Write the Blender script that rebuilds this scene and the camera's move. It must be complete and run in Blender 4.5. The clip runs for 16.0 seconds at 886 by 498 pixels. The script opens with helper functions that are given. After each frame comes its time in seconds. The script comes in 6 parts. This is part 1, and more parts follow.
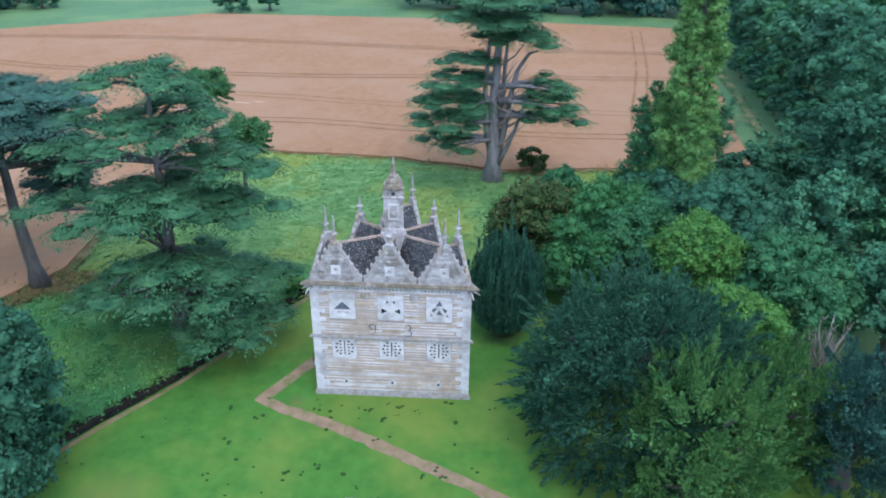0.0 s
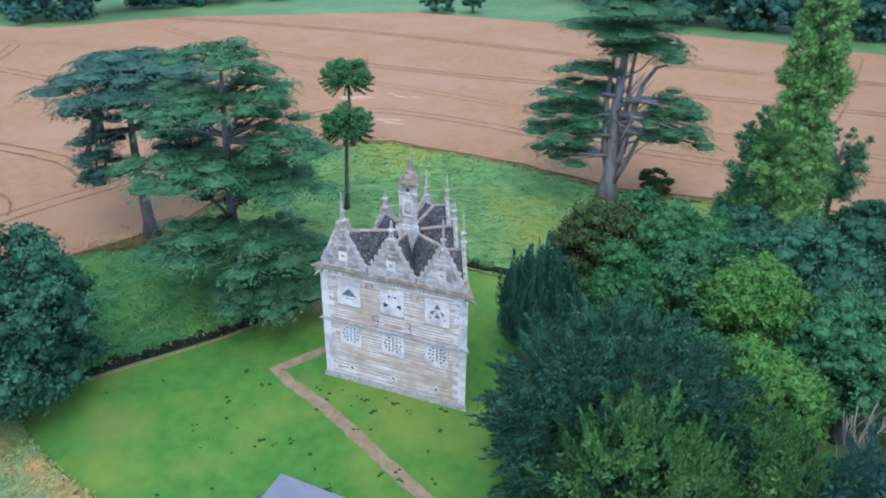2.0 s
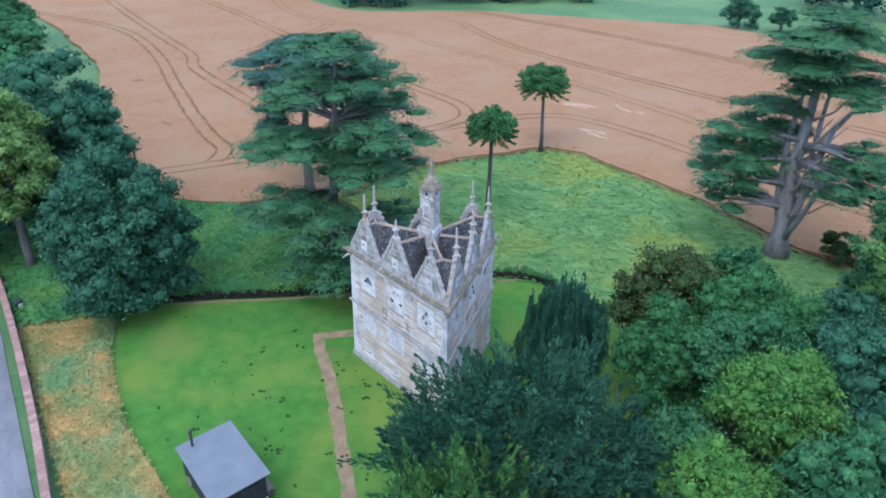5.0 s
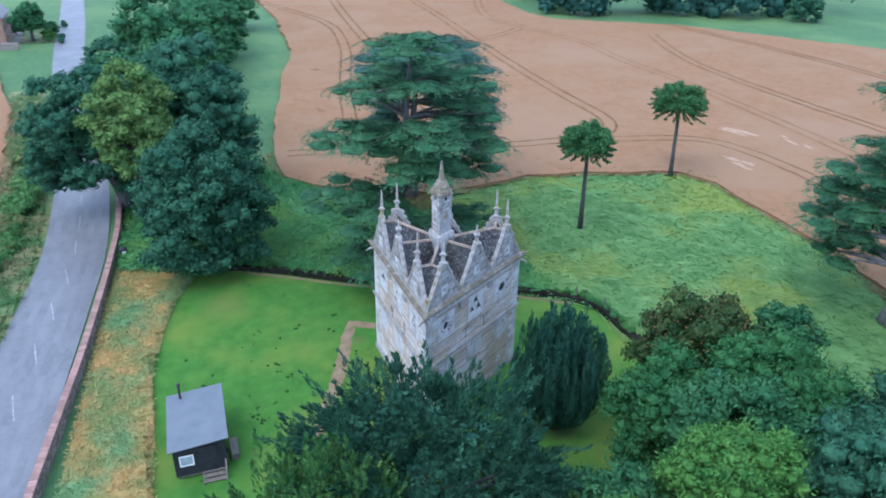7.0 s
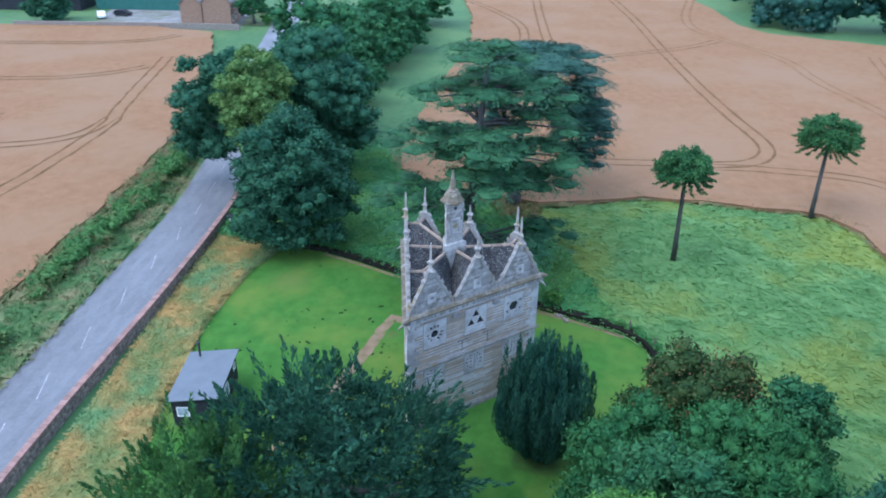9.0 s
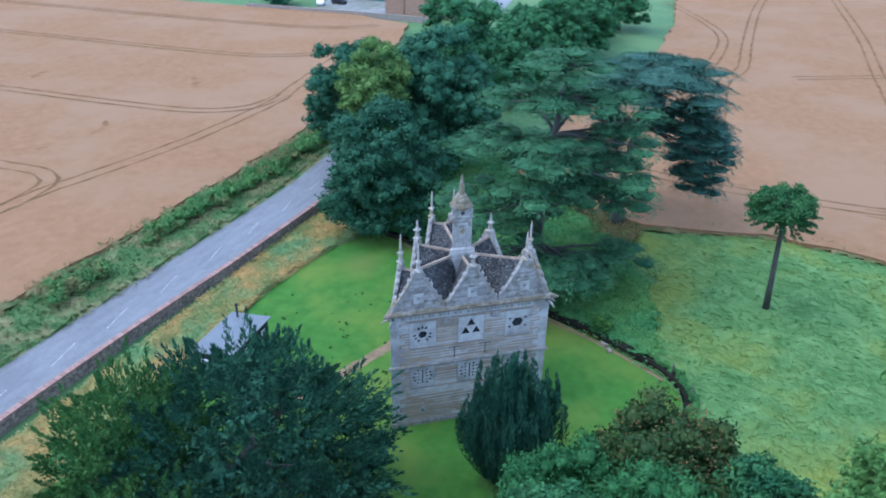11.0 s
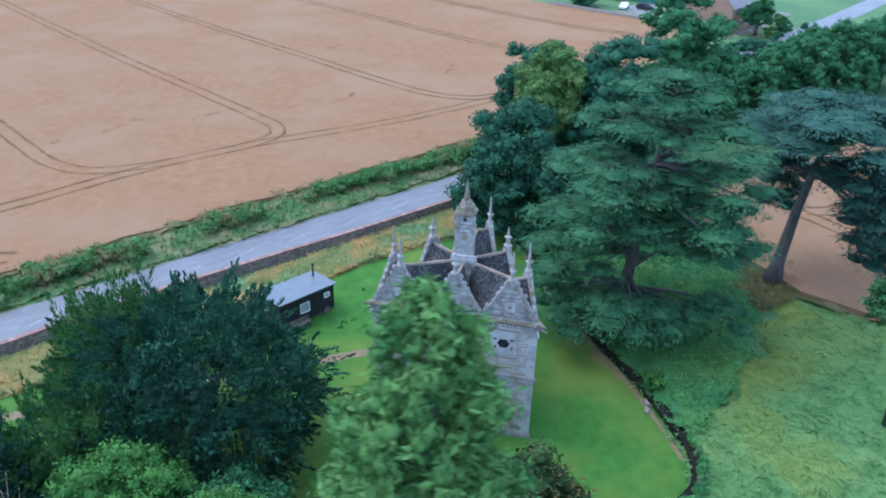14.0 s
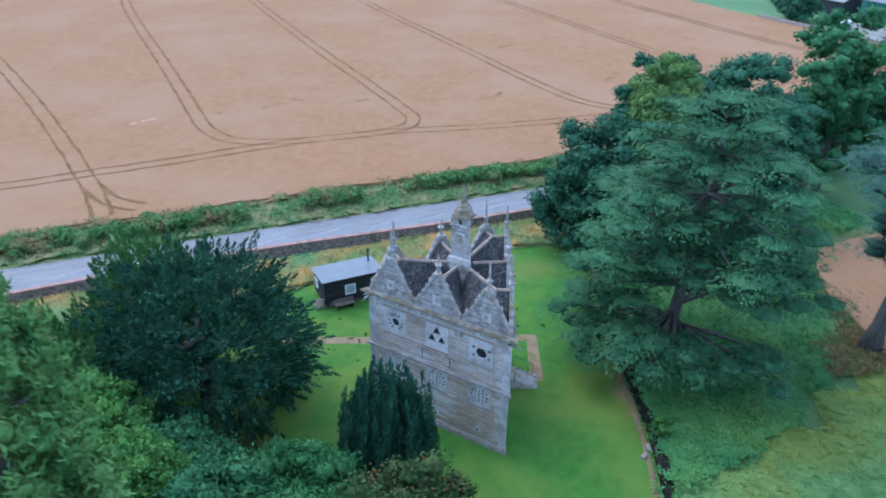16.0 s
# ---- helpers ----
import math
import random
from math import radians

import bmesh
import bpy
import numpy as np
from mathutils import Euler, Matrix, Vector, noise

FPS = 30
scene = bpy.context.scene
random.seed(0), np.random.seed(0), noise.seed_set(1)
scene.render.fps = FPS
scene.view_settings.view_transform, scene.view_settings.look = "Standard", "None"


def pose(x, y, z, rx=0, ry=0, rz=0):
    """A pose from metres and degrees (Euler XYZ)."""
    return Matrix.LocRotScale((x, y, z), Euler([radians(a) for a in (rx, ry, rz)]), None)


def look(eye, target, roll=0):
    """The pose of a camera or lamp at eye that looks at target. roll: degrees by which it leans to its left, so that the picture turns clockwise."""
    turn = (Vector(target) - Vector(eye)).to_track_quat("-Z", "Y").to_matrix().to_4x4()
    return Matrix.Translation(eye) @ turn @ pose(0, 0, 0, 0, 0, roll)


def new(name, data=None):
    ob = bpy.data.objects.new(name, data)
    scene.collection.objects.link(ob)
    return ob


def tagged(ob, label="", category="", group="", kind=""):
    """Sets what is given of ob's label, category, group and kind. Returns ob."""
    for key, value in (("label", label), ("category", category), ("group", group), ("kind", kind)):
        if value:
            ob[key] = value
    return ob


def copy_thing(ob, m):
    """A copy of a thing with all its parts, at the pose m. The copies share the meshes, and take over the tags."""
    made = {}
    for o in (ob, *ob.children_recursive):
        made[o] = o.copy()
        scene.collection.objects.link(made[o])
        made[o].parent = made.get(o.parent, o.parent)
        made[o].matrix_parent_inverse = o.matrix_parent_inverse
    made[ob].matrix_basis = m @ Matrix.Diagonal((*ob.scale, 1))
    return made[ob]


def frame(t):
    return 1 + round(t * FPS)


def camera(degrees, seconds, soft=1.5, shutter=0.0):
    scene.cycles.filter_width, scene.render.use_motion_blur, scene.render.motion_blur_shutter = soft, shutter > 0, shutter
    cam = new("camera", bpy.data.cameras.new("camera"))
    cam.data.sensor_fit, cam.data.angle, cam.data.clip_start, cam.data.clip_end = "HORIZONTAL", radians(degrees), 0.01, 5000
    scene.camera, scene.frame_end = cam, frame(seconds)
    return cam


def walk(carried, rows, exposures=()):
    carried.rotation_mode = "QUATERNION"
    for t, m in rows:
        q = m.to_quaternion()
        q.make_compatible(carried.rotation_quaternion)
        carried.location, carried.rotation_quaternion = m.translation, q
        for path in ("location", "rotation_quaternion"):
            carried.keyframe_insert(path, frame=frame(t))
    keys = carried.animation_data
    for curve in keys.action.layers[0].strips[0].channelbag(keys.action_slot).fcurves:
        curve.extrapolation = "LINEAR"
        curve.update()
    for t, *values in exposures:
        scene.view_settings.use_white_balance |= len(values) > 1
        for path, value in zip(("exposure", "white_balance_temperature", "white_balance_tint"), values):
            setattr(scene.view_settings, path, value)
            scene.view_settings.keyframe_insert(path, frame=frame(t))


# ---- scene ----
cam = camera(62.5, 16.0, soft=1.8, shutter=0.5)
METRES, EYE, TILT, LEAN, TURN = 103.432, 31.697, -27.377, -0.712, 3.027
ROWS = [
    (0.0, 0.0, 0.0, 0.0, -0.0, 0.0, 0.0),
    (0.5, 0.0313, 0.0038, -0.0007, 4.19, 0.06, -2.15),
    (1.0, 0.0622, 0.0097, 0.0, 8.38, 0.0, -4.32),
    (1.5, 0.0923, 0.0177, 0.0021, 12.6, -0.23, -6.49),
    (2.0, 0.1218, 0.0272, 0.0062, 16.86, -0.65, -8.61),
    (2.5, 0.1508, 0.038, 0.0117, 21.2, -1.3, -10.73),
    (3.0, 0.179, 0.05, 0.0191, 25.49, -2.11, -12.75),
    (3.5, 0.206, 0.0631, 0.0279, 29.82, -3.17, -14.66),
    (4.0, 0.2297, 0.077, 0.0377, 33.91, -4.34, -16.39),
    (6.5, 0.3276, 0.1857, 0.0911, 57.15, -11.98, -24.0),
    (7.0, 0.341, 0.2106, 0.1037, 61.95, -13.87, -25.11),
    (7.5, 0.3523, 0.2361, 0.1181, 66.97, -16.01, -26.05),
    (8.0, 0.3613, 0.2617, 0.1334, 72.03, -18.3, -26.88),
    (8.5, 0.3681, 0.2877, 0.1492, 77.24, -20.75, -27.54),
    (9.0, 0.3721, 0.3147, 0.1649, 82.54, -23.25, -27.98),
    (11.5, 0.3544, 0.4508, 0.2392, 109.02, -35.73, -27.26),
    (12.0, 0.3433, 0.4766, 0.2536, 114.15, -38.07, -26.5),
    (12.5, 0.3302, 0.5017, 0.2669, 119.36, -40.3, -25.6),
    (13.0, 0.3148, 0.526, 0.2802, 124.37, -42.4, -24.48),
    (13.5, 0.2972, 0.549, 0.2929, 129.36, -44.41, -23.22),
    (14.0, 0.2777, 0.5711, 0.3045, 134.2, -46.2, -21.83),
    (14.5, 0.2563, 0.5917, 0.3158, 138.86, -47.86, -20.28),
    (15.0, 0.2329, 0.6107, 0.3257, 143.39, -49.33, -18.62),
    (15.5, 0.2083, 0.6274, 0.335, 147.82, -50.64, -16.85),
    (16.0, 0.1837, 0.6416, 0.3438, 152.1, -51.82, -15.12),
]
walk(cam, [(t, pose(5.1, -42.165, EYE, TILT, LEAN, TURN) @ pose(METRES * x, METRES * y, METRES * z, 90 + pitch, roll, yaw)) for t, x, y, z, yaw, pitch, roll in ROWS],
     [(0.0, 1.61, 5830, 15), (4.0, 1.60, 5780, 15), (7.0, 1.57, 5600, 13), (9.0, 1.56, 5500, 12), (12.5, 1.55, 5390, 12), (16.0, 1.56, 5430, 12)])

# ---- world, sun and exposure ----
world = bpy.data.worlds.new("sky")
scene.world = world
world.use_nodes = True
wn = world.node_tree
sky = wn.nodes.new("ShaderNodeTexSky")
sky.sky_type, sky.sun_disc = "NISHITA", False
sky.sun_elevation, sky.sun_rotation = radians(58), radians(156)
sky.air_density, sky.dust_density, sky.ozone_density = 1.0, 2.5, 1.0
wn.nodes["Background"].inputs[1].default_value = 0.123
cloud = wn.nodes.new("ShaderNodeMix")
cloud.data_type = "RGBA"
cloud.inputs["Factor"].default_value = 0.62
cloud.inputs["B"].default_value = (5.0, 6.3, 8.3, 1)
wn.links.new(sky.outputs[0], cloud.inputs["A"])
wn.links.new(cloud.outputs["Result"], wn.nodes["Background"].inputs[0])
sun = new("sun", bpy.data.lights.new("sun", "SUN"))
sun.data.energy, sun.data.angle, sun.data.color = 0.58, radians(35), (1.0, 0.965, 0.915)
sun.matrix_basis = look((14, -32, 56), (0, 0, 0))


# ---- materials ----
def mat(name, low, high, scale=1.5, rough=0.85, bump=0.0, bump_scale=12.0, big=None, big_scale=0.12, island=0.0, per_object=0.0,
        metal=0.0, leafy=0.0, stretch=(1, 1, 1), spread=(0.3, 0.7), spec=0.3, big_at=(0.45, 0.62), worn=()):
    """Two colours mixed by fine noise, a third by broad noise, shifted piece by piece."""
    m = bpy.data.materials.new(name)
    m.use_nodes = True
    n, l = m.node_tree.nodes, m.node_tree.links
    shader = n["Principled BSDF"]
    shader.inputs["Roughness"].default_value = rough
    shader.inputs["Metallic"].default_value = metal
    shader.inputs["Specular IOR Level"].default_value = spec
    place = n.new("ShaderNodeNewGeometry")
    size = n.new("ShaderNodeMapping")
    size.inputs["Scale"].default_value = stretch
    l.new(place.outputs["Position"], size.inputs[0])

    def grain(s, detail=5.0):
        g = n.new("ShaderNodeTexNoise")
        g.inputs["Scale"].default_value, g.inputs["Detail"].default_value, g.inputs["Roughness"].default_value = s, detail, 0.62
        l.new(size.outputs[0], g.inputs["Vector"])
        return g.outputs["Fac"]

    def ramp(fac, a, b, ca, cb):
        r = n.new("ShaderNodeValToRGB")
        e = r.color_ramp.elements
        e[0].position, e[1].position, e[0].color, e[1].color = a, b, (*ca, 1), (*cb, 1)
        l.new(fac, r.inputs[0])
        return r.outputs[0]

    def mix(fac, a, b):
        x = n.new("ShaderNodeMix")
        x.data_type = "RGBA"
        l.new(fac, x.inputs["Factor"]), l.new(a, x.inputs["A"])
        if isinstance(b, tuple):
            x.inputs["B"].default_value = (*b, 1)
        else:
            l.new(b, x.inputs["B"])
        return x.outputs["Result"]

    colour = ramp(grain(scale), *spread, low, high)
    if big:
        colour = mix(ramp(grain(big_scale, 4.0), *big_at, (0, 0, 0), (1, 1, 1)), colour, big)
    # round spots of another tone: worn grass, and soil with shade under the yew
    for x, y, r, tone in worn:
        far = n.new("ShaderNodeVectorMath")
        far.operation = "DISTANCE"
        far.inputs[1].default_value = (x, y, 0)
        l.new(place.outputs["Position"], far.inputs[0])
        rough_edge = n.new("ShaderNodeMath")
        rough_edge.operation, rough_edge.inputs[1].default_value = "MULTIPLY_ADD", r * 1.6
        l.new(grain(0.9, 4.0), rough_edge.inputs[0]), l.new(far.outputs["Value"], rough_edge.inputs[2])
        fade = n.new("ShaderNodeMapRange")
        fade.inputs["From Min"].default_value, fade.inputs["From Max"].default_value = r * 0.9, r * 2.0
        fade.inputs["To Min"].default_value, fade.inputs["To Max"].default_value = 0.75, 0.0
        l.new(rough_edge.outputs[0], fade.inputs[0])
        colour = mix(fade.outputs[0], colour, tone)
    for source, amount in (("island", island), ("object", per_object)):
        if amount:
            out = place.outputs["Random Per Island"] if source == "island" else n.new("ShaderNodeObjectInfo").outputs["Random"]
            span = n.new("ShaderNodeMapRange")
            span.inputs["To Min"].default_value, span.inputs["To Max"].default_value = 1 - amount, 1 + amount
            l.new(out, span.inputs[0])
            hsv = n.new("ShaderNodeHueSaturation")
            l.new(span.outputs[0], hsv.inputs["Value"]), l.new(colour, hsv.inputs["Color"])
            colour = hsv.outputs[0]
    l.new(colour, shader.inputs["Base Color"])
    if bump:
        b = n.new("ShaderNodeBump")
        b.inputs["Strength"].default_value, b.inputs["Distance"].default_value = 0.8, bump
        l.new(grain(bump_scale, 6.0), b.inputs["Height"]), l.new(b.outputs[0], shader.inputs["Normal"])
    if leafy:
        thin, both = n.new("ShaderNodeBsdfTranslucent"), n.new("ShaderNodeMixShader")
        both.inputs[0].default_value = leafy
        l.new(colour, thin.inputs[0])
        l.new(shader.outputs[0], both.inputs[1]), l.new(thin.outputs[0], both.inputs[2])
        l.new(both.outputs[0], n["Material Output"].inputs["Surface"])
    return m


def leaf_mat(name, low, high, island=0.16):
    return mat(name, low, high, scale=1.1, rough=0.7, island=island, leafy=0.10, spec=0.12, bump=0.12, bump_scale=5, spread=(0.34, 0.66))


M = dict(
    grass=mat("grass", (0.04, 0.105, 0.035), (0.075, 0.155, 0.055), 0.9, big=(0.09, 0.165, 0.055), big_scale=0.05, bump=0.08, bump_scale=5),
    lawn=mat("mown_lawn", (0.037, 0.119, 0.019), (0.064, 0.166, 0.028), 0.9, spec=0.1, big=(0.112, 0.174, 0.031), big_scale=0.10, bump=0.03, bump_scale=14,
             # near-black spot at (7.6, 5.1): dark soil with the Irish yew's shade painted in
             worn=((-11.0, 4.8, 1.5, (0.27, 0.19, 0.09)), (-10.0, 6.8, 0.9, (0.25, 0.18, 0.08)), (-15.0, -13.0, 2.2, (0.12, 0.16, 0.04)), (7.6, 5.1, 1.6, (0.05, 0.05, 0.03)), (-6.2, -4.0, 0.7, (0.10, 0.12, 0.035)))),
    meadow=mat("long_grass", (0.100, 0.240, 0.068), (0.212, 0.382, 0.136), 0.5, big=(0.265, 0.345, 0.079), big_scale=0.06, big_at=(0.47, 0.60), bump=0.15, bump_scale=4, island=0.13, leafy=0.3),
    nettle=mat("nettles", (0.036, 0.160, 0.048), (0.104, 0.290, 0.092), 0.8, big=(0.115, 0.265, 0.066), big_scale=0.15, island=0.30, leafy=0.25),
    dry=mat("dry_grass", (0.215, 0.275, 0.095), (0.470, 0.320, 0.120), 0.35, big=(0.175, 0.310, 0.130), big_scale=0.16, big_at=(0.50, 0.66), island=0.16, leafy=0.3, spread=(0.36, 0.62)),
    wheat=mat("ripe_wheat", (0.218, 0.120, 0.061), (0.268, 0.151, 0.081), 0.9, big=(0.255, 0.154, 0.089), big_scale=0.05, bump=0.1, bump_scale=4, rough=0.95, spec=0.05),
    tram=mat("trodden_wheat", (0.115, 0.070, 0.034), (0.200, 0.118, 0.060), 0.5, bump=0.05, rough=1.0, spec=0.0),
    faint_tram=mat("faintly_trodden_wheat", (0.165, 0.096, 0.049), (0.245, 0.138, 0.073), 0.3, bump=0.05, rough=1.0, spec=0.0),
    pale_wheat=mat("flattened_wheat_straw", (0.29, 0.18, 0.105), (0.36, 0.235, 0.15), 0.8, bump=0.05, rough=0.95),
    asphalt=mat("asphalt", (0.100, 0.101, 0.106), (0.140, 0.141, 0.146), 3, big=(0.160, 0.161, 0.167), big_scale=0.25, bump=0.01, bump_scale=40, rough=0.52, spec=0.5),
    worn_asphalt=mat("tyre_worn_asphalt", (0.120, 0.121, 0.127), (0.160, 0.161, 0.167), 3, big=(0.112, 0.112, 0.118), big_scale=0.35, big_at=(0.5, 0.66), bump=0.01, bump_scale=40, rough=0.5, spec=0.5),
    paint=mat("road_paint", (0.17, 0.17, 0.18), (0.46, 0.46, 0.46), 7, spread=(0.40, 0.66)),
    path=mat("gravel_path", (0.165, 0.112, 0.064), (0.245, 0.172, 0.104), 1.2, bump=0.02, bump_scale=30, big=(0.110, 0.135, 0.035), big_scale=1.3, big_at=(0.52, 0.66)),
    clod=mat("turned_earth", (0.016, 0.052, 0.014), (0.040, 0.085, 0.024), 3, rough=1.0, spec=0.0),
    verge=mat("verge_grass", (0.055, 0.145, 0.045), (0.13, 0.22, 0.075), 0.6, big=(0.26, 0.25, 0.12), big_scale=0.35, island=0.2, leafy=0.3),
    bramble=mat("bramble_leaves", (0.042, 0.140, 0.038), (0.120, 0.255, 0.075), 0.8, big=(0.21, 0.185, 0.08), big_scale=0.3, big_at=(0.5, 0.64), island=0.2, leafy=0.25),
    fringe=mat("dry_fringe_grass", (0.14, 0.14, 0.05), (0.27, 0.20, 0.10), 0.7, big=(0.10, 0.18, 0.06), big_scale=0.25, island=0.25, leafy=0.3),
    # earth and stems, coloured near black to carry the bank face's shade
    soil=mat("shade_dark_soil", (0.010, 0.012, 0.011), (0.028, 0.026, 0.020), 1.5, bump=0.04, rough=1.0, spec=0.0),
    bark=mat("bark", (0.045, 0.046, 0.042), (0.105, 0.104, 0.096), 3, bump=0.05, bump_scale=9, stretch=(1, 1, 0.25)),
    deadwood=mat("bleached_wood", (0.19, 0.165, 0.14), (0.32, 0.285, 0.24), 3, bump=0.02),
    cedar=leaf_mat("cedar_needles", (0.018, 0.080, 0.038), (0.074, 0.185, 0.080)),
    cedar_blue=leaf_mat("blue_cedar_needles", (0.022, 0.075, 0.056), (0.075, 0.160, 0.112)),
    yew=leaf_mat("yew_needles", (0.009, 0.042, 0.027), (0.042, 0.125, 0.068)),
    yew_dark=leaf_mat("irish_yew_needles", (0.014, 0.064, 0.046), (0.052, 0.150, 0.090)),
    puzzle=leaf_mat("monkey_puzzle_leaves", (0.024, 0.095, 0.036), (0.072, 0.185, 0.062)),
    oak=leaf_mat("dark_broad_leaves", (0.017, 0.076, 0.045), (0.054, 0.150, 0.078)),
    ash=leaf_mat("mid_green_leaves", (0.020, 0.090, 0.040), (0.062, 0.178, 0.066)),
    woodland=leaf_mat("blue_green_woodland_leaves", (0.024, 0.102, 0.056), (0.078, 0.205, 0.100)),
    ash_blue=leaf_mat("bluish_green_leaves", (0.013, 0.062, 0.037), (0.052, 0.145, 0.076)),
    ash_gold=leaf_mat("yellowish_green_leaves", (0.058, 0.145, 0.042), (0.160, 0.255, 0.072)),
    lime=leaf_mat("light_green_leaves", (0.032, 0.118, 0.028), (0.104, 0.240, 0.050)),
    willow=leaf_mat("soft_green_leaves", (0.018, 0.088, 0.031), (0.058, 0.176, 0.056)),
    fir=leaf_mat("fresh_conifer_needles", (0.044, 0.140, 0.038), (0.160, 0.305, 0.086)),
    cypress=leaf_mat("yellow_green_needles", (0.024, 0.095, 0.030), (0.098, 0.215, 0.055)),
    # bluish tone paints distance haze on the far woods; the blue spruce shares it
    haze_spruce=leaf_mat("dark_bluish_needles", (0.014, 0.058, 0.046), (0.042, 0.115, 0.082)),
    copper=leaf_mat("dark_bronze_leaves", (0.018, 0.050, 0.016), (0.062, 0.100, 0.030)),
    berry=mat("orange_berries", (0.120, 0.062, 0.022), (0.190, 0.100, 0.038), 3, island=0.3, rough=0.5),
    stone=mat("pale_limestone", (0.40, 0.396, 0.388), (0.545, 0.54, 0.53), 2.5, big=(0.30, 0.292, 0.28), big_scale=0.7, bump=0.015, bump_scale=14, rough=0.9),
    block=mat("coursed_limestone", (0.42, 0.405, 0.385), (0.56, 0.545, 0.525), 2.0, big=(0.34, 0.285, 0.225), big_scale=0.33, bump=0.012, bump_scale=14, rough=0.9, island=0.14, big_at=(0.46, 0.64)),
    buff=mat("buff_ironstone", (0.33, 0.255, 0.185), (0.43, 0.355, 0.28), 2.0, bump=0.012, bump_scale=14, rough=0.9, island=0.15),
    mortar=mat("mortar", (0.19, 0.17, 0.15), (0.28, 0.26, 0.235), 3, bump=0.01, rough=0.95),
    slate=mat("stone_slates", (0.016, 0.019, 0.023), (0.048, 0.050, 0.052), 3.5, big=(0.27, 0.265, 0.24), big_scale=13.0, bump=0.02, bump_scale=9, island=0.35, big_at=(0.565, 0.64)),
    ridge=mat("buff_ridge_tile", (0.20, 0.150, 0.112), (0.32, 0.250, 0.195), 3, bump=0.01, per_object=0.18),
    gablestone=mat("weathered_gable_stone", (0.235, 0.230, 0.220), (0.385, 0.375, 0.36), 3.0, big=(0.17, 0.158, 0.135), big_scale=1.3, bump=0.03, bump_scale=10, rough=0.95, island=0.22, big_at=(0.48, 0.62)),
    # leaded glass with the sky's reflection put into its pale blue colour
    skyglass=mat("sky_tinted_leaded_glass", (0.07, 0.085, 0.105), (0.15, 0.175, 0.21), 5, rough=0.2, spec=0.6),
    palebark=mat("grey_cedar_bark", (0.10, 0.098, 0.098), (0.23, 0.225, 0.22), 2.5, bump=0.06, bump_scale=8, stretch=(1, 1, 0.2)),
    lichen=mat("lichened_stone", (0.20, 0.19, 0.175), (0.37, 0.36, 0.34), 3.0, big=(0.24, 0.19, 0.11), big_scale=1.6, bump=0.03, bump_scale=10, rough=0.95, big_at=(0.52, 0.68)),
    moss=mat("mossy_stone", (0.10, 0.085, 0.055), (0.22, 0.19, 0.14), 3.0, big=(0.30, 0.28, 0.25), big_scale=2.0, bump=0.03, bump_scale=10, rough=0.95, big_at=(0.52, 0.68)),
    glass=mat("dark_leaded_glass", (0.012, 0.014, 0.018), (0.04, 0.045, 0.055), 4, rough=0.15, spec=0.7),
    iron=mat("black_iron", (0.03, 0.03, 0.03), (0.06, 0.056, 0.05), 5, rough=0.6),
    door=mat("dark_oak_door", (0.05, 0.035, 0.022), (0.09, 0.065, 0.04), 3, stretch=(1, 1, 0.2)),
    black_board=mat("black_weatherboard", (0.012, 0.014, 0.018), (0.03, 0.034, 0.04), 3, per_object=0.3, rough=0.7),
    tin=mat("grey_metal_roofing", (0.100, 0.116, 0.130), (0.135, 0.150, 0.163), 0.8, rough=0.35, metal=0.0, bump=0.003),
    white=mat("white_paint", (0.65, 0.66, 0.67), (0.8, 0.8, 0.8), 4),
    pane=mat("window_glass", (0.25, 0.30, 0.34), (0.4, 0.45, 0.5), 2, rough=0.12, spec=0.6),
    drystone=mat("wall_stone", (0.13, 0.11, 0.095), (0.27, 0.23, 0.19), 4, bump=0.03, island=0.35, rough=0.95),
    brick=mat("red_brick_coping", (0.225, 0.13, 0.108), (0.31, 0.19, 0.158), 4, bump=0.01, per_object=0.2, rough=0.9),
    farm_brick=mat("farmhouse_brick", (0.24, 0.15, 0.10), (0.34, 0.22, 0.15), 2, bump=0.01),
    farm_roof=mat("grey_roof_tile", (0.16, 0.15, 0.15), (0.26, 0.25, 0.24), 2, bump=0.02),
    green_roof=mat("green_metal_cladding", (0.03, 0.12, 0.10), (0.05, 0.16, 0.13), 1),
    timber=mat("weathered_timber", (0.10, 0.085, 0.07), (0.19, 0.165, 0.14), 4, stretch=(1, 1, 0.3)),
    concrete=mat("yard_concrete", (0.15, 0.145, 0.135), (0.26, 0.25, 0.24), 0.4, big=(0.12, 0.13, 0.08), big_scale=0.12),
)


# ---- mesh helpers ----
def part(name, source, material, parent=None, label=""):
    """Links a bmesh, or a mesh, as one object."""
    if isinstance(source, bmesh.types.BMesh):
        me = bpy.data.meshes.new(name)
        bmesh.ops.recalc_face_normals(source, faces=source.faces)
        source.to_mesh(me), source.free()
    else:
        me = source
    if not me.materials:
        me.materials.append(material)
    ob = new(name, me)
    if parent:
        ob.parent = parent
    if label:
        ob["label"] = label
    return ob


def thing(name, label, category, at=(0, 0, 0), group="", turn=0.0, kind=""):
    ob = new(name)
    ob.matrix_basis = pose(*at, 0, 0, turn)
    return tagged(ob, label, category, group, kind)


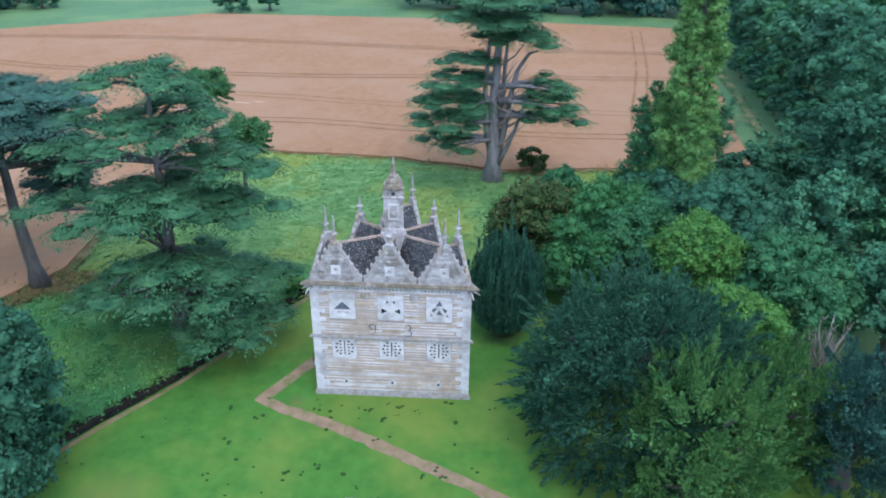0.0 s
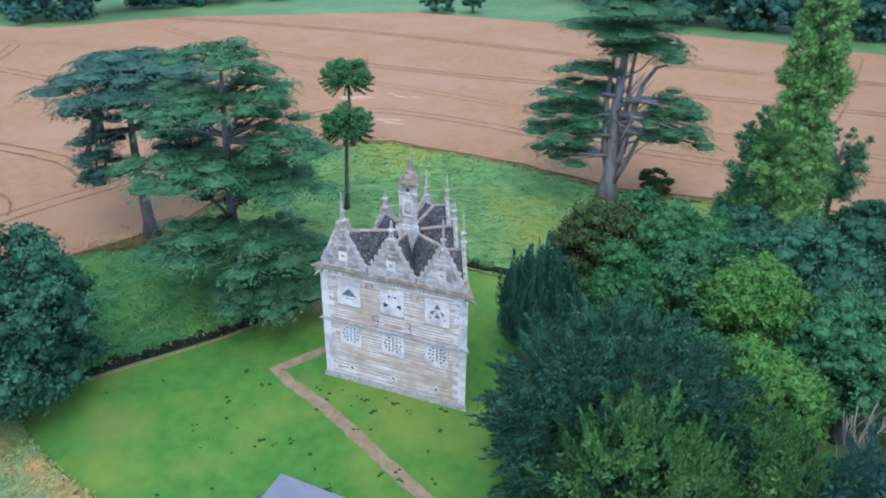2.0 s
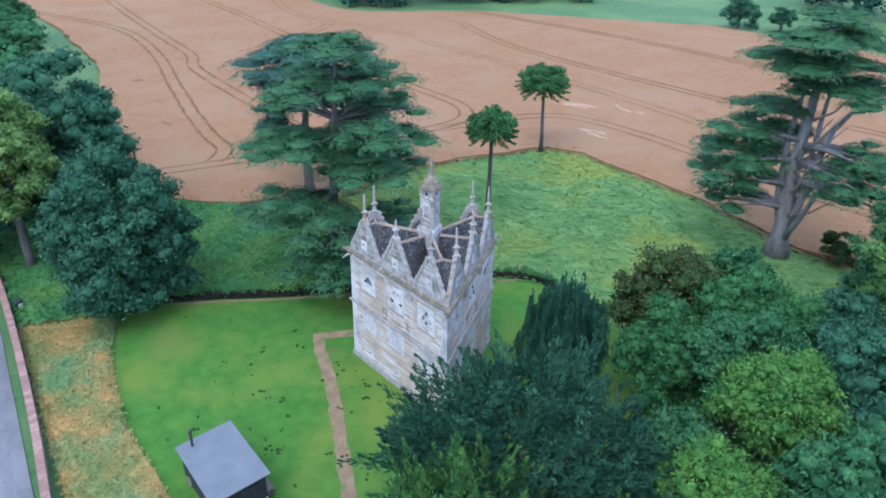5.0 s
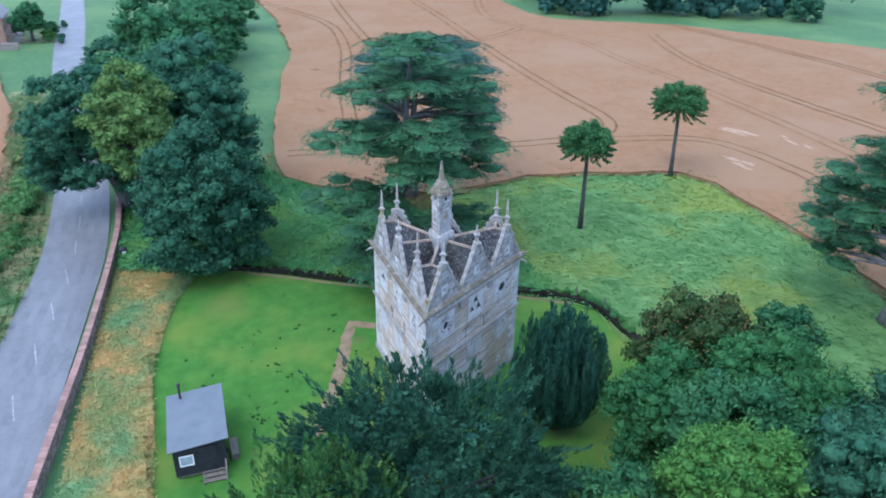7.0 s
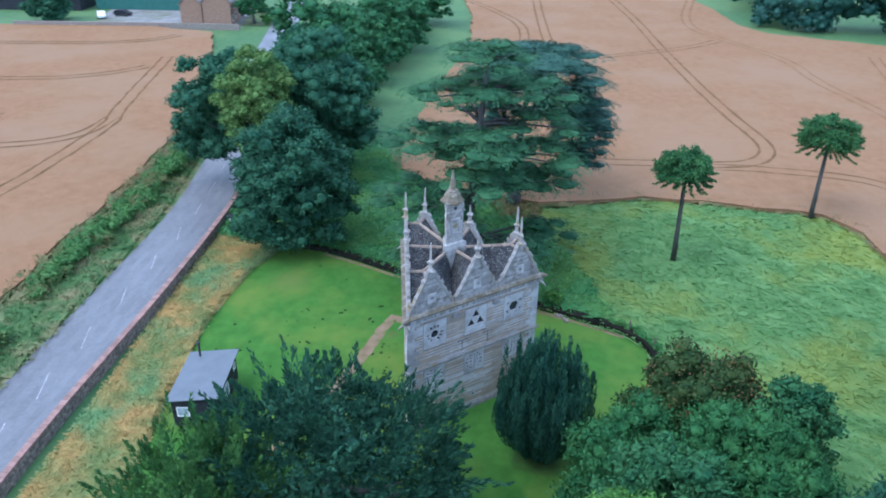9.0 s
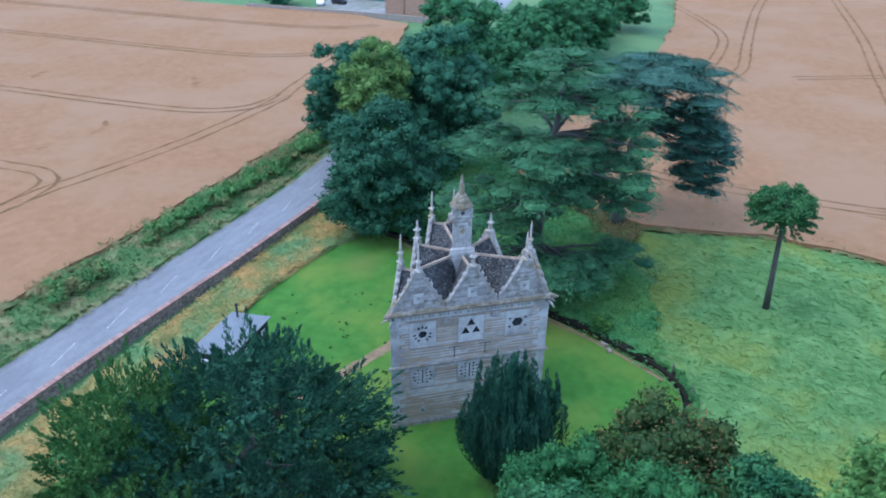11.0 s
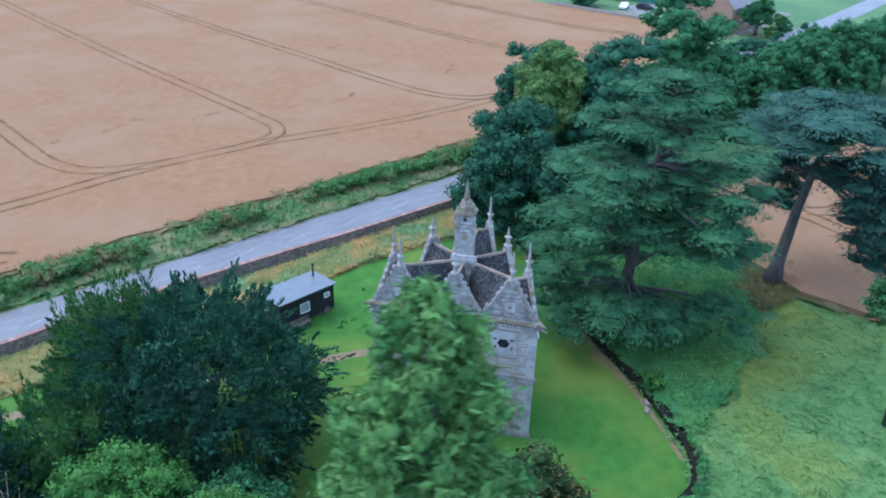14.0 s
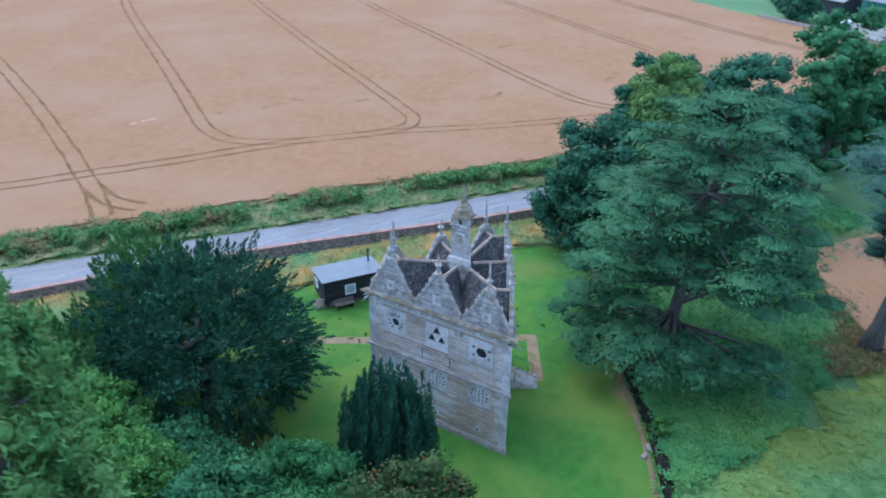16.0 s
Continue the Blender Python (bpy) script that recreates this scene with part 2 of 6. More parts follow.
def arrays(name, verts, quads, material, smooth=False):
    """A mesh from arrays of corners and four-cornered faces."""
    me = bpy.data.meshes.new(name)
    verts, quads = np.asarray(verts, dtype=np.float32), np.asarray(quads, dtype=np.int32)
    me.vertices.add(len(verts)), me.vertices.foreach_set("co", verts.ravel())
    k = quads.shape[1]
    me.loops.add(quads.size), me.loops.foreach_set("vertex_index", quads.ravel())
    me.polygons.add(len(quads))
    me.polygons.foreach_set("loop_start", np.arange(0, quads.size, k, dtype=np.int32))
    me.update(calc_edges=True)
    if smooth:
        me.polygons.foreach_set("use_smooth", np.ones(len(quads), dtype=bool))
    me.materials.append(material)
    return me


def box(bm, x0, x1, y0, y1, z0, z1, m=None):
    v = [bm.verts.new((m @ Vector(c)) if m else c) for c in
         ((x0, y0, z0), (x1, y0, z0), (x1, y1, z0), (x0, y1, z0), (x0, y0, z1), (x1, y0, z1), (x1, y1, z1), (x0, y1, z1))]
    for f in ((3, 2, 1, 0), (4, 5, 6, 7), (0, 1, 5, 4), (1, 2, 6, 5), (2, 3, 7, 6), (3, 0, 4, 7)):
        bm.faces.new([v[i] for i in f])
    return v


def prism(bm, poly, z0, z1, m=None):
    """A polygon drawn upwards from z0 to z1."""
    lo = [bm.verts.new((m @ Vector((x, y, z0))) if m else (x, y, z0)) for x, y in poly]
    hi = [bm.verts.new((m @ Vector((x, y, z1))) if m else (x, y, z1)) for x, y in poly]
    k = len(poly)
    bm.faces.new(hi), bm.faces.new(lo[::-1])
    for i in range(k):
        bm.faces.new((lo[i], lo[(i + 1) % k], hi[(i + 1) % k], hi[i]))


def lathe(bm, profile, sides, at=(0, 0, 0), turn=0.0):
    """Rings of (radius, height) joined to a spire, pot or pole."""
    rings = []
    for r, z in profile:
        rings.append([bm.verts.new((at[0] + r * math.cos(turn + math.tau * i / sides), at[1] + r * math.sin(turn + math.tau * i / sides), at[2] + z)) for i in range(sides)])
    for a, b in zip(rings, rings[1:]):
        for i in range(sides):
            j = (i + 1) % sides
            bm.faces.new((a[i], a[j], b[j], b[i]))
    bm.faces.new(rings[0][::-1]), bm.faces.new(rings[-1])


def tube(bm, line, radii, sides=7):
    """A tapered limb along a line of points."""
    rings = []
    for i, p in enumerate(line):
        p = Vector(p)
        way = (Vector(line[min(i + 1, len(line) - 1)]) - Vector(line[max(i - 1, 0)])).normalized()
        a = way.orthogonal().normalized()
        a = (Vector((1, 0, 0)) - way * way.x).normalized() if abs(way.x) < 0.9 else a
        b = way.cross(a)
        rings.append([bm.verts.new(p + radii[i] * (math.cos(math.tau * k / sides) * a + math.sin(math.tau * k / sides) * b)) for k in range(sides)])
    for a, b in zip(rings, rings[1:]):
        for i in range(sides):
            j = (i + 1) % sides
            f = bm.faces.new((a[i], a[j], b[j], b[i]))
            f.smooth = True
    bm.faces.new(rings[0][::-1]), bm.faces.new(rings[-1])


def inside(px, py, poly):
    """Which points lie in a polygon."""
    hit = np.zeros(len(px), dtype=bool)
    for (x0, y0), (x1, y1) in zip(poly, poly[1:] + poly[:1]):
        cross = (y0 > py) != (y1 > py)
        hit ^= cross & (px < (x1 - x0) * (py - y0) / (y1 - y0 + 1e-12) + x0)
    return hit


def wavy(poly, step=1.5, amount=0.25, seed=1):
    """The outline of a patch, cut finer and made uneven."""
    rng, out = np.random.default_rng(seed), []
    for (x0, y0), (x1, y1) in zip(poly, poly[1:] + poly[:1]):
        k = max(1, int(math.hypot(x1 - x0, y1 - y0) / step))
        for i in range(k):
            j = rng.normal(0, amount, 2) if i else (0, 0)
            out.append((x0 + (x1 - x0) * i / k + j[0], y0 + (y1 - y0) * i / k + j[1]))
    return out


def patch(name, poly, z, material, label, category="ground", thick=0.3, kind="structure"):
    """A sheet of ground with a rim."""
    bm = bmesh.new()
    prism(bm, poly, z - thick, z)
    bmesh.ops.triangulate(bm, faces=[f for f in bm.faces if len(f.verts) > 4])
    return tagged(part(name, bm, material), label, category, kind=kind)


def strip(line, width):
    """The outline of a band of even width along a line."""
    left, right = [], []
    for i, p in enumerate(line):
        a, b = Vector(line[max(i - 1, 0)]), Vector(line[min(i + 1, len(line) - 1)])
        d = (b - a).normalized()
        s = Vector((-d.y, d.x)) * width / 2
        left.append(tuple(Vector(p) + s)), right.append(tuple(Vector(p) - s))
    return left + right[::-1]


def ribbon(name, line, width, z, material, label, category="ground", thick=0.3, ragged=0.0, seed=1):
    """A band of ground along a line, built bay by bay."""
    rng = random.Random(seed)
    rim = [(x + rng.uniform(-ragged, ragged), y + rng.uniform(-ragged, ragged)) for x, y in strip([Vector(p) for p in line], width)]
    k = len(line)
    bm = bmesh.new()
    top, low = [[bm.verts.new((x, y, q)) for x, y in rim] for q in (z, z - thick)]
    for i in range(k - 1):
        j = 2 * k - 1 - i
        bm.faces.new((top[i], top[i + 1], top[j - 1], top[j]))
        bm.faces.new((low[i], top[i], top[i + 1], low[i + 1]))
        bm.faces.new((low[j - 1], top[j - 1], top[j], low[j]))
    return tagged(part(name, bm, material), label, category, kind="structure")


def smooth_line(points, step=2.0):
    """Points along a soft curve through the given ones."""
    out = []
    pts = [Vector(p) for p in points]
    for i in range(len(pts) - 1):
        p0, p1, p2, p3 = pts[max(i - 1, 0)], pts[i], pts[i + 1], pts[min(i + 2, len(pts) - 1)]
        k = max(1, int((p2 - p1).length / step))
        for j in range(k):
            t = j / k
            out.append(tuple(0.5 * (2 * p1 + (p2 - p0) * t + (2 * p0 - 5 * p1 + 4 * p2 - p3) * t * t + (3 * p1 - p0 - 3 * p2 + p3) * t ** 3)))
    return out + [tuple(pts[-1])]


# ---- foliage ----
def unit(v):
    return v / np.maximum(np.linalg.norm(v, axis=1, keepdims=True), 1e-9)


def sprays(p, d, n, length, width):
    """One folded leaf or spray a point: corners and faces."""
    d = unit(d)
    s = unit(np.cross(d, n))
    up = np.cross(s, d)
    length, width = length[:, None], width[:, None]
    a, tip = p, p + d * length
    mid = p + d * length * 0.45
    verts = np.stack([a, mid + s * width * 0.5 + up * width * 0.12, tip - up * length * 0.08, mid - s * width * 0.5 + up * width * 0.12], axis=1)
    k = len(p)
    return verts.reshape(-1, 3), np.arange(4 * k).reshape(k, 4)


def lump(c, r, rng, k=7):
    """A small rough ball of faces that keeps a clump dense inside."""
    rows, cols = 4, k
    th = np.linspace(0.15, math.pi - 0.15, rows)
    v = []
    for t in th:
        for j in range(cols):
            q = rng.uniform(0.75, 1.05)
            a = math.tau * j / cols
            v.append((c[0] + r[0] * q * math.sin(t) * math.cos(a), c[1] + r[1] * q * math.sin(t) * math.sin(a), c[2] + r[2] * q * math.cos(t)))
    f = [(i * cols + j, i * cols + (j + 1) % cols, (i + 1) * cols + (j + 1) % cols, (i + 1) * cols + j) for i in range(rows - 1) for j in range(cols)]
    return np.array(v), np.array(f)


def join(pieces):
    verts, faces, base = [], [], 0
    for v, f in pieces:
        verts.append(v), faces.append(f + base)
        base += len(v)
    return np.concatenate(verts), np.concatenate(faces)


def exposed(p, clumps, pick, share):
    """Which points lie in no other clump."""
    keep = np.ones(len(p), dtype=bool)
    for a in range(0, len(p), 3000):
        q = (p[a:a + 3000, None, :] - clumps[None, :, :3]) / (clumps[None, :, 3:] * share)
        deep = (q ** 2).sum(2) < 1.0
        deep[np.arange(len(deep)), pick[a:a + 3000]] = False
        keep[a:a + 3000] = ~deep.any(1)
    return keep


def billow(rng, clumps, k):
    """Each clump broken up into smaller knobs over its own surface."""
    out = []
    for x, y, z, a, b, c in clumps:
        turn = rng.uniform(0, math.tau)
        for i in range(k):
            up = 1.0 - 1.45 * (i + 0.5) / k
            flat, th = math.sqrt(1 - up * up), turn + i * 2.39996
            s, t = rng.uniform(0.40, 0.62), rng.uniform(0.52, 0.72)
            out.append((x + a * t * flat * math.cos(th), y + b * t * flat * math.sin(th), z + c * t * up, a * s, b * s, c * s * 0.9))
        out.append((x, y, z, a * 0.62, b * 0.62, c * 0.62))
    return np.array(out)


def leafy(rng, clumps, count, size, aspect=0.55, lift=0.0, loose=0.35, core=0.76, low=-0.8, knobs=5):
    """Leaves lying over knobbly clumps, facing outwards; each clump is dense inside."""
    clumps = billow(rng, clumps, knobs)
    area = clumps[:, 3] * (clumps[:, 5] + clumps[:, 3])
    n = int(count * 1.5)
    pick = rng.choice(len(clumps), n, p=area / area.sum())
    u = unit(rng.normal(size=(n, 3)))
    u[:, 2] = np.where(u[:, 2] < low, -u[:, 2], u[:, 2])
    p = clumps[pick, :3] + u * clumps[pick, 3:] * rng.normal(0.97, 0.04 + 0.22 * loose, (n, 1))
    keep = exposed(p, clumps, pick, 0.86)
    p, u = p[keep][:count], u[keep][:count]
    k = len(p)
    d = unit(np.cross(u, rng.normal(size=(k, 3)))) + u * rng.normal(0.25, 0.3 + loose, (k, 1)) + np.array([0, 0, lift - 0.12])
    length = size * rng.uniform(0.6, 1.35, k)
    face = u + np.array([0, 0, 0.3]) + rng.normal(0, 0.18 + 0.45 * loose, (k, 3))
    pieces = [sprays(p - unit(d) * length[:, None] * 0.4, d, face, length, length * aspect)]
    pieces += [lump(q[:3], q[3:] * core, rng, 6) for q in clumps]
    return join(pieces)


def plumes(rng, h, r, count, per, leaf, width, lift, low=-0.6, inner=0.6, split=3, aspect=0.3, sag=0.0, mid=0.4, flat_fan=0.7, spread=0.8):
    """Boughs that stand out of the crown as feathery plumes with dark gaps between."""
    c, axes = np.array([0, 0, h * mid]), np.array([r, r, h * (1 - mid)])
    pieces = []
    for i in range(count):
        z = low + (1 - low) * (i + 0.5) / count
        a = i * 2.39996 + rng.normal(0, 0.18)
        flat = math.sqrt(max(0.0, 1 - z * z))
        u = np.array([math.cos(a) * flat, math.sin(a) * flat, z])
        reach = rng.uniform(0.80, 1.04) + 0.07 * math.sin(3 * a + 4 * z)
        foot = c + u * axes * inner
        for j in range(split):
            tip = c + u * axes * reach * (1 - 0.06 * j) + rng.normal(0, width * spread, 3) + np.array([0, 0, lift * rng.uniform(0.5, 1.3)])
            tip[2] = max(tip[2], 0.5)
            s = rng.uniform(0.1, 1.0, per) ** 0.75
            way = tip - foot
            line = foot + way * s[:, None] + np.stack([np.zeros(per), np.zeros(per), 0.5 * sag * np.sin(s * math.pi) - sag * s ** 2], axis=1)
            t = unit(way[None] + np.zeros((per, 3)))
            o = rng.normal(size=(per, 3))
            o = unit(o - t * (o * t).sum(1, keepdims=True))
            w = width * (0.45 + 0.55 * np.sin(np.clip(s * 1.25, 0, 1) * math.pi)) * (1.08 - s ** 3)
            p = line + o * (w * rng.uniform(0.35, 1.0, per) ** 0.6)[:, None] * np.array([1, 1, flat_fan])
            d = t * 0.9 + o * 0.45 + rng.normal(0, 0.18, (per, 3)) + np.array([0, 0, 0.12 - 0.5 * sag])
            length = leaf * rng.uniform(0.65, 1.35, per)
            pieces.append(sprays(p - unit(d) * length[:, None] * 0.3, d, o * 0.9 + np.array([0, 0, 0.55]) + rng.normal(0, 0.22, (per, 3)), length, length * aspect))
    body = [(x, y, max(z, d * 0.9), a, b, d) for x, y, z, a, b, d in dome(rng, c, axes * (inner + 0.02), 52, 0.17 * r, low, 0.1)]
    pieces.append(leafy(rng, body + [(0, 0, c[2], r * 0.5, r * 0.5, axes[2] * 0.5)], int(240 * r * r) + 4500, leaf, aspect + 0.12, 0.2, 1.0, 0.5, knobs=3))
    return join(pieces)


def dome(rng, c, r, count, size, low=-0.35, inner=0.3):
    """Clumps spread over an uneven crown."""
    out = []
    for i in range(count):
        z = low + (1 - low) * (i + 0.5) / count
        a = i * 2.39996 + rng.normal(0, 0.25)
        w = math.sqrt(max(0, 1 - z * z))
        k = rng.uniform(0.78, 1.0) if rng.random() > inner else rng.uniform(0.45, 0.75)
        s = size * rng.uniform(0.78, 1.3)
        out.append((c[0] + r[0] * k * w * math.cos(a), c[1] + r[1] * k * w * math.sin(a), c[2] + r[2] * k * z, s, s, s * 0.8))
    return out


def tree(name, at, label, material, crown, trunk_height, girth, limbs=5, reach=2.5, lean=(0, 0), group="", category="tree", bark="bark", seed=1):
    """A thing at its base with a trunk and its limbs, and a crown."""
    rng = np.random.default_rng(seed)
    root = thing(name, label, category, (at[0], at[1], 0), group)
    bm = bmesh.new()
    h = trunk_height
    line = [(0, 0, -0.2), (lean[0] * 0.1, lean[1] * 0.1, h * 0.15), (lean[0] * 0.45, lean[1] * 0.45, h * 0.5), (lean[0], lean[1], h)]
    tube(bm, line, [girth * 1.35, girth, girth * 0.75, girth * 0.25], 9)
    for i in range(limbs):
        a, t = rng.uniform(0, math.tau), 0.4 + 0.55 * (i + 0.5) / limbs
        o = Vector((lean[0] * t, lean[1] * t, h * t))
        w = Vector((math.cos(a), math.sin(a), rng.uniform(0.25, 0.7))) * reach * rng.uniform(0.7, 1.1)
        tube(bm, [o, o + w * 0.5 + Vector((0, 0, -0.1 * reach)), o + w], [girth * 0.4, girth * 0.26, girth * 0.08], 6)
    part("trunk", bm, M[bark], root)
    v, f = crown
    part("crown", arrays("crown", v, f, M[material]), M[material], root)
    return root


# ---- ground ----
bm = bmesh.new()
box(bm, -1500, 1500, -1500, 1500, -2.0, -0.06)
tagged(part("ground", bm, M["grass"]), "green pasture ground reaching to the horizon", "ground", kind="structure")

LAWN = [(30, -24), (12, -19.6), (-1, -19), (-7.1, -18.8), (-12.1, -17.9), (-17.5, -16.4), (-20.6, -14.8), (-21.6, -12.4), (-20.4, -10.2), (-18.4, -7),
        (-16, -3.6), (-13.6, 0.2), (-11.9, 3.4), (-9.6, 7.9), (-7.6, 11.2), (-5.4, 14.2), (-3.2, 15.4), (-1, 15.0), (4, 15), (12, 12), (20, 4), (30, -6)]
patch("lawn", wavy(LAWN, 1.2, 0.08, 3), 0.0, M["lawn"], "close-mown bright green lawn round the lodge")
BANK = [(-24, -21.5), (-20.6, -14.8), (-21.6, -12.4), (-20.4, -10.2), (-18.4, -7), (-16, -3.6), (-13.6, 0.2), (-11.9, 3.4), (-9.6, 7.9), (-7.7, 11.1), (-6.4, 13.0), (-8.4, 14.2), (-10.5, 13.6), (-13.5, 14.2), (-16.6, 12.8), (-19, 13.0), (-21.5, 11.2), (-24.4, 11.0), (-26.5, 9.4),
        (-29, 7.5), (-34, 3), (-41, -3.2), (-52, -5), (-52, -19), (-36, -20.5)]
MEADOW = [(-9.6, 7.9), (-7.6, 11.2), (-5.4, 14.2), (-3.2, 15.4), (-1, 15.0), (6, 15), (18, 14), (34, 18), (38.5, 43), (20, 40.5), (8, 38.8), (-4, 42.2), (-12, 42.8),
          (-22, 43.6), (-26.4, 41.8), (-29.5, 33), (-31.8, 24), (-30.5, 17), (-29, 9), (-26, 12.4), (-22.5, 10.6), (-20, 14), (-17, 11.4), (-14.5, 13), (-13.2, 10.0), (-11, 10.4)]
patch("meadow", wavy(MEADOW, 2, 0.2, 4), -0.01, M["meadow"], "rough meadow of long green grass", "grass")
patch("rough_bank", wavy(BANK, 2, 0.2, 5), -0.02, M["nettle"], "rank green bank of nettles and long grass", "grass")
GOLD = [(12, -19.6), (-1, -19), (-7.1, -18.8), (-12.1, -17.9), (-17.5, -16.4), (-20.6, -14.8), (-24, -15.5), (-24.5, -21), (-15, -22.3), (0, -24.0), (12, -25.6), (30, -28), (30, -24)]
patch("dry_verge", wavy(GOLD, 1.2, 0.12, 6), -0.015, M["dry"], "strip of unmown straw-coloured grass beside the wall", "grass")

FIELD_N = [(38.5, 43), (20, 40.5), (8, 38.8), (-4, 42.2), (-12, 42.8), (-22, 43.6), (-26.4, 41.8), (-29.5, 33), (-31.8, 24), (-30.8, 17), (-30.5, 12), (-35, 2.5), (-41, -2.8), (-49, -2.4),
           (-63, 0), (-72, 2.5), (-88, 6), (-103, 10.6), (-113, 12.3), (-145, 16), (-240, 18), (-240, 84), (-160, 82), (-135, 79), (-124, 82), (-108, 106), (-60, 137), (-2, 137), (49, 131), (44.6, 80)]
FIELD_S = [(90, -45), (60, -42.5), (23, -40.3), (9, -38.2), (-7, -37.2), (-31, -34.3), (-55, -33), (-80, -34.5), (-124, -43), (-131, -60), (-132, -90), (-134, -125), (-150, -260), (120, -260)]
CROP = 0.55


def crop(name, poly, label, seed):
    """Standing corn: a raised bed with an uneven rim and top."""
    rng = np.random.default_rng(seed)
    bm = bmesh.new()
    out = wavy(poly, 3, 0.25, seed)
    prism(bm, out, -0.4, CROP)
    bmesh.ops.triangulate(bm, faces=[f for f in bm.faces if len(f.verts) > 4])
    return tagged(part(name, bm, M["wheat"]), label, "field", kind="structure")


crop("wheat_field_north", FIELD_N, "ripe pinkish-tan wheat field with wheel tracks", 11)
crop("wheat_field_south", FIELD_S, "ripe tan wheat field across the road", 12)


laid = [0]


def tramline(line, material, gap=1.9, width=0.36):
    """A pair of wheel tracks through the corn."""
    line = [Vector(p) for p in smooth_line([Vector((*p, 0)) for p in line], 1.5)]
    root = thing("wheel_tracks", "pair of dark wheel tracks through the wheat", "wheel tracks", kind="structure")
    for side in (-0.5, 0.5):
        off = []
        for i, p in enumerate(line):
            d = (line[min(i + 1, len(line) - 1)] - line[max(i - 1, 0)]).normalized()
            off.append(Vector((p.x - d.y * gap * side, p.y + d.x * gap * side)))
        bm = bmesh.new()
        rim = strip(off, width)
        k = len(off)
        rng = random.Random(k)
        vs = [bm.verts.new((x + rng.uniform(-0.13, 0.13), y + rng.uniform(-0.13, 0.13), CROP + 0.012 + 0.006 * laid[0])) for x, y in rim]
        for i in range(k - 1):
            bm.faces.new((vs[i], vs[i + 1], vs[2 * k - 2 - i], vs[2 * k - 1 - i]))
        part("track", bm, M[material], root)


for line in ([(-240, 64), (-151.8, 56.7), (-107.6, 51.2), (-80.5, 48.1), (-62.3, 46.5), (-50.6, 45.9), (-45.2, 44.4), (-42.0, 41.2), (-41.2, 37), (-42, 28), (-43.4, 18), (-45.6, 11), (-47.4, 4), (-48.5, -1)],
             [(-40.6, 35), (-39.8, 39.9), (-38.6, 44.3), (-36.6, 50.3), (-33, 54), (-24, 55.4), (-12, 54.6), (-4, 53.2), (20, 52), (40, 54)],
             [(-220, 100), (-171.6, 81), (-145, 70), (-130, 66.4), (-117.6, 68), (-97.6, 72.4), (-80.4, 70.5), (-59, 70.5), (-27, 67.5), (-5.5, 64.4), (44, 62)],
             [(-99.8, 36), (-107.6, 54.8), (-115.1, 66)],
             [(-200, 42), (-169.7, 36.4), (-128.4, 30.7), (-104.7, 27.8), (-93.2, 23.9), (-72.7, 21.7), (-54.9, 20.8), (-46, 17)],
             [(-180, 14), (-150.8, 22.9), (-131.7, 26), (-107.3, 22.6), (-84.2, 16.4), (-67.3, 12), (-57, 9.8), (-51, 9.0), (-47.6, 6)],
             [(39.5, 126), (34, 90), (28.6, 63.3), (27, 54)],
             [(-100, 92), (-71, 82), (-30, 80), (0, 82), (44, 84)],
             [(-110, 104), (-60, 108), (0, 104), (44, 104)]):
    tramline(line, "faint_tram" if min(q[1] for q in line) > 60 or line[0][0] == 39.5 else "tram")
    laid[0] += 1
laid[0] = 0
for line in ([(-6, -220), (-0.1, -161.6), (1.8, -101.9), (2.8, -73.2), (3.0, -64), (1.1, -57.6), (-4.6, -54.1), (-11.7, -52.5), (-19.5, -51.2), (-31.5, -47.6), (-42.3, -45.2), (-58.7, -43.2), (-67, -44), (-100, -46)],
             [(-34, -220), (-29.2, -152.9), (-26.2, -103.6), (-25.2, -74.8), (-24.4, -59), (-23.4, -54.4), (-20.7, -52.2), (-15, -51.9)],
             [(40, -190), (27, -113), (22.8, -86), (20.3, -65.9), (18.9, -52.7), (18.3, -43.8), (18.4, -40.8)],
             [(60, -55), (27.3, -53.7), (18.8, -53.6), (9.5, -53.3), (-0.7, -53.5), (-8, -53.2)],
             [(-60, -220), (-54, -140), (-51.5, -90), (-50, -60), (-51, -50), (-55, -45), (-62, -43.6)],
             [(-92, -220), (-88, -140), (-84, -72), (-85.5, -56), (-92, -47.5)],
             [(18.6, -50), (17.2, -44.5), (14.6, -41.5)],
             [(-120, -220), (-116, -140), (-112, -76), (-114, -56), (-120, -49)]):
    tramline(line, "tram")
    laid[0] += 1


def lodged(at, long, wide, turn, material, label, seed):
    """A blown-down or trodden blot in the corn."""
    rng = random.Random(seed)
    bm = bmesh.new()
    for j in range(5):
        ox, oy, k = rng.uniform(-0.5, 0.5) * long, rng.uniform(-0.5, 0.5) * wide, rng.uniform(0.25, 0.6)
        ring = [(ox + math.cos(math.tau * i / 11) * long * k * rng.uniform(0.3, 0.75), oy + math.sin(math.tau * i / 11) * wide * k * rng.uniform(0.3, 0.75)) for i in range(11)]
        bm.faces.new([bm.verts.new((x, y, 0.0015 * j)) for x, y in ring])
    ob = tagged(part("flattened_wheat", bm, M[material]), label, "flattened wheat", "flattened patches", "structure")
    ob.matrix_basis = pose(at[0], at[1], CROP + 0.0035, 0, 0, turn)


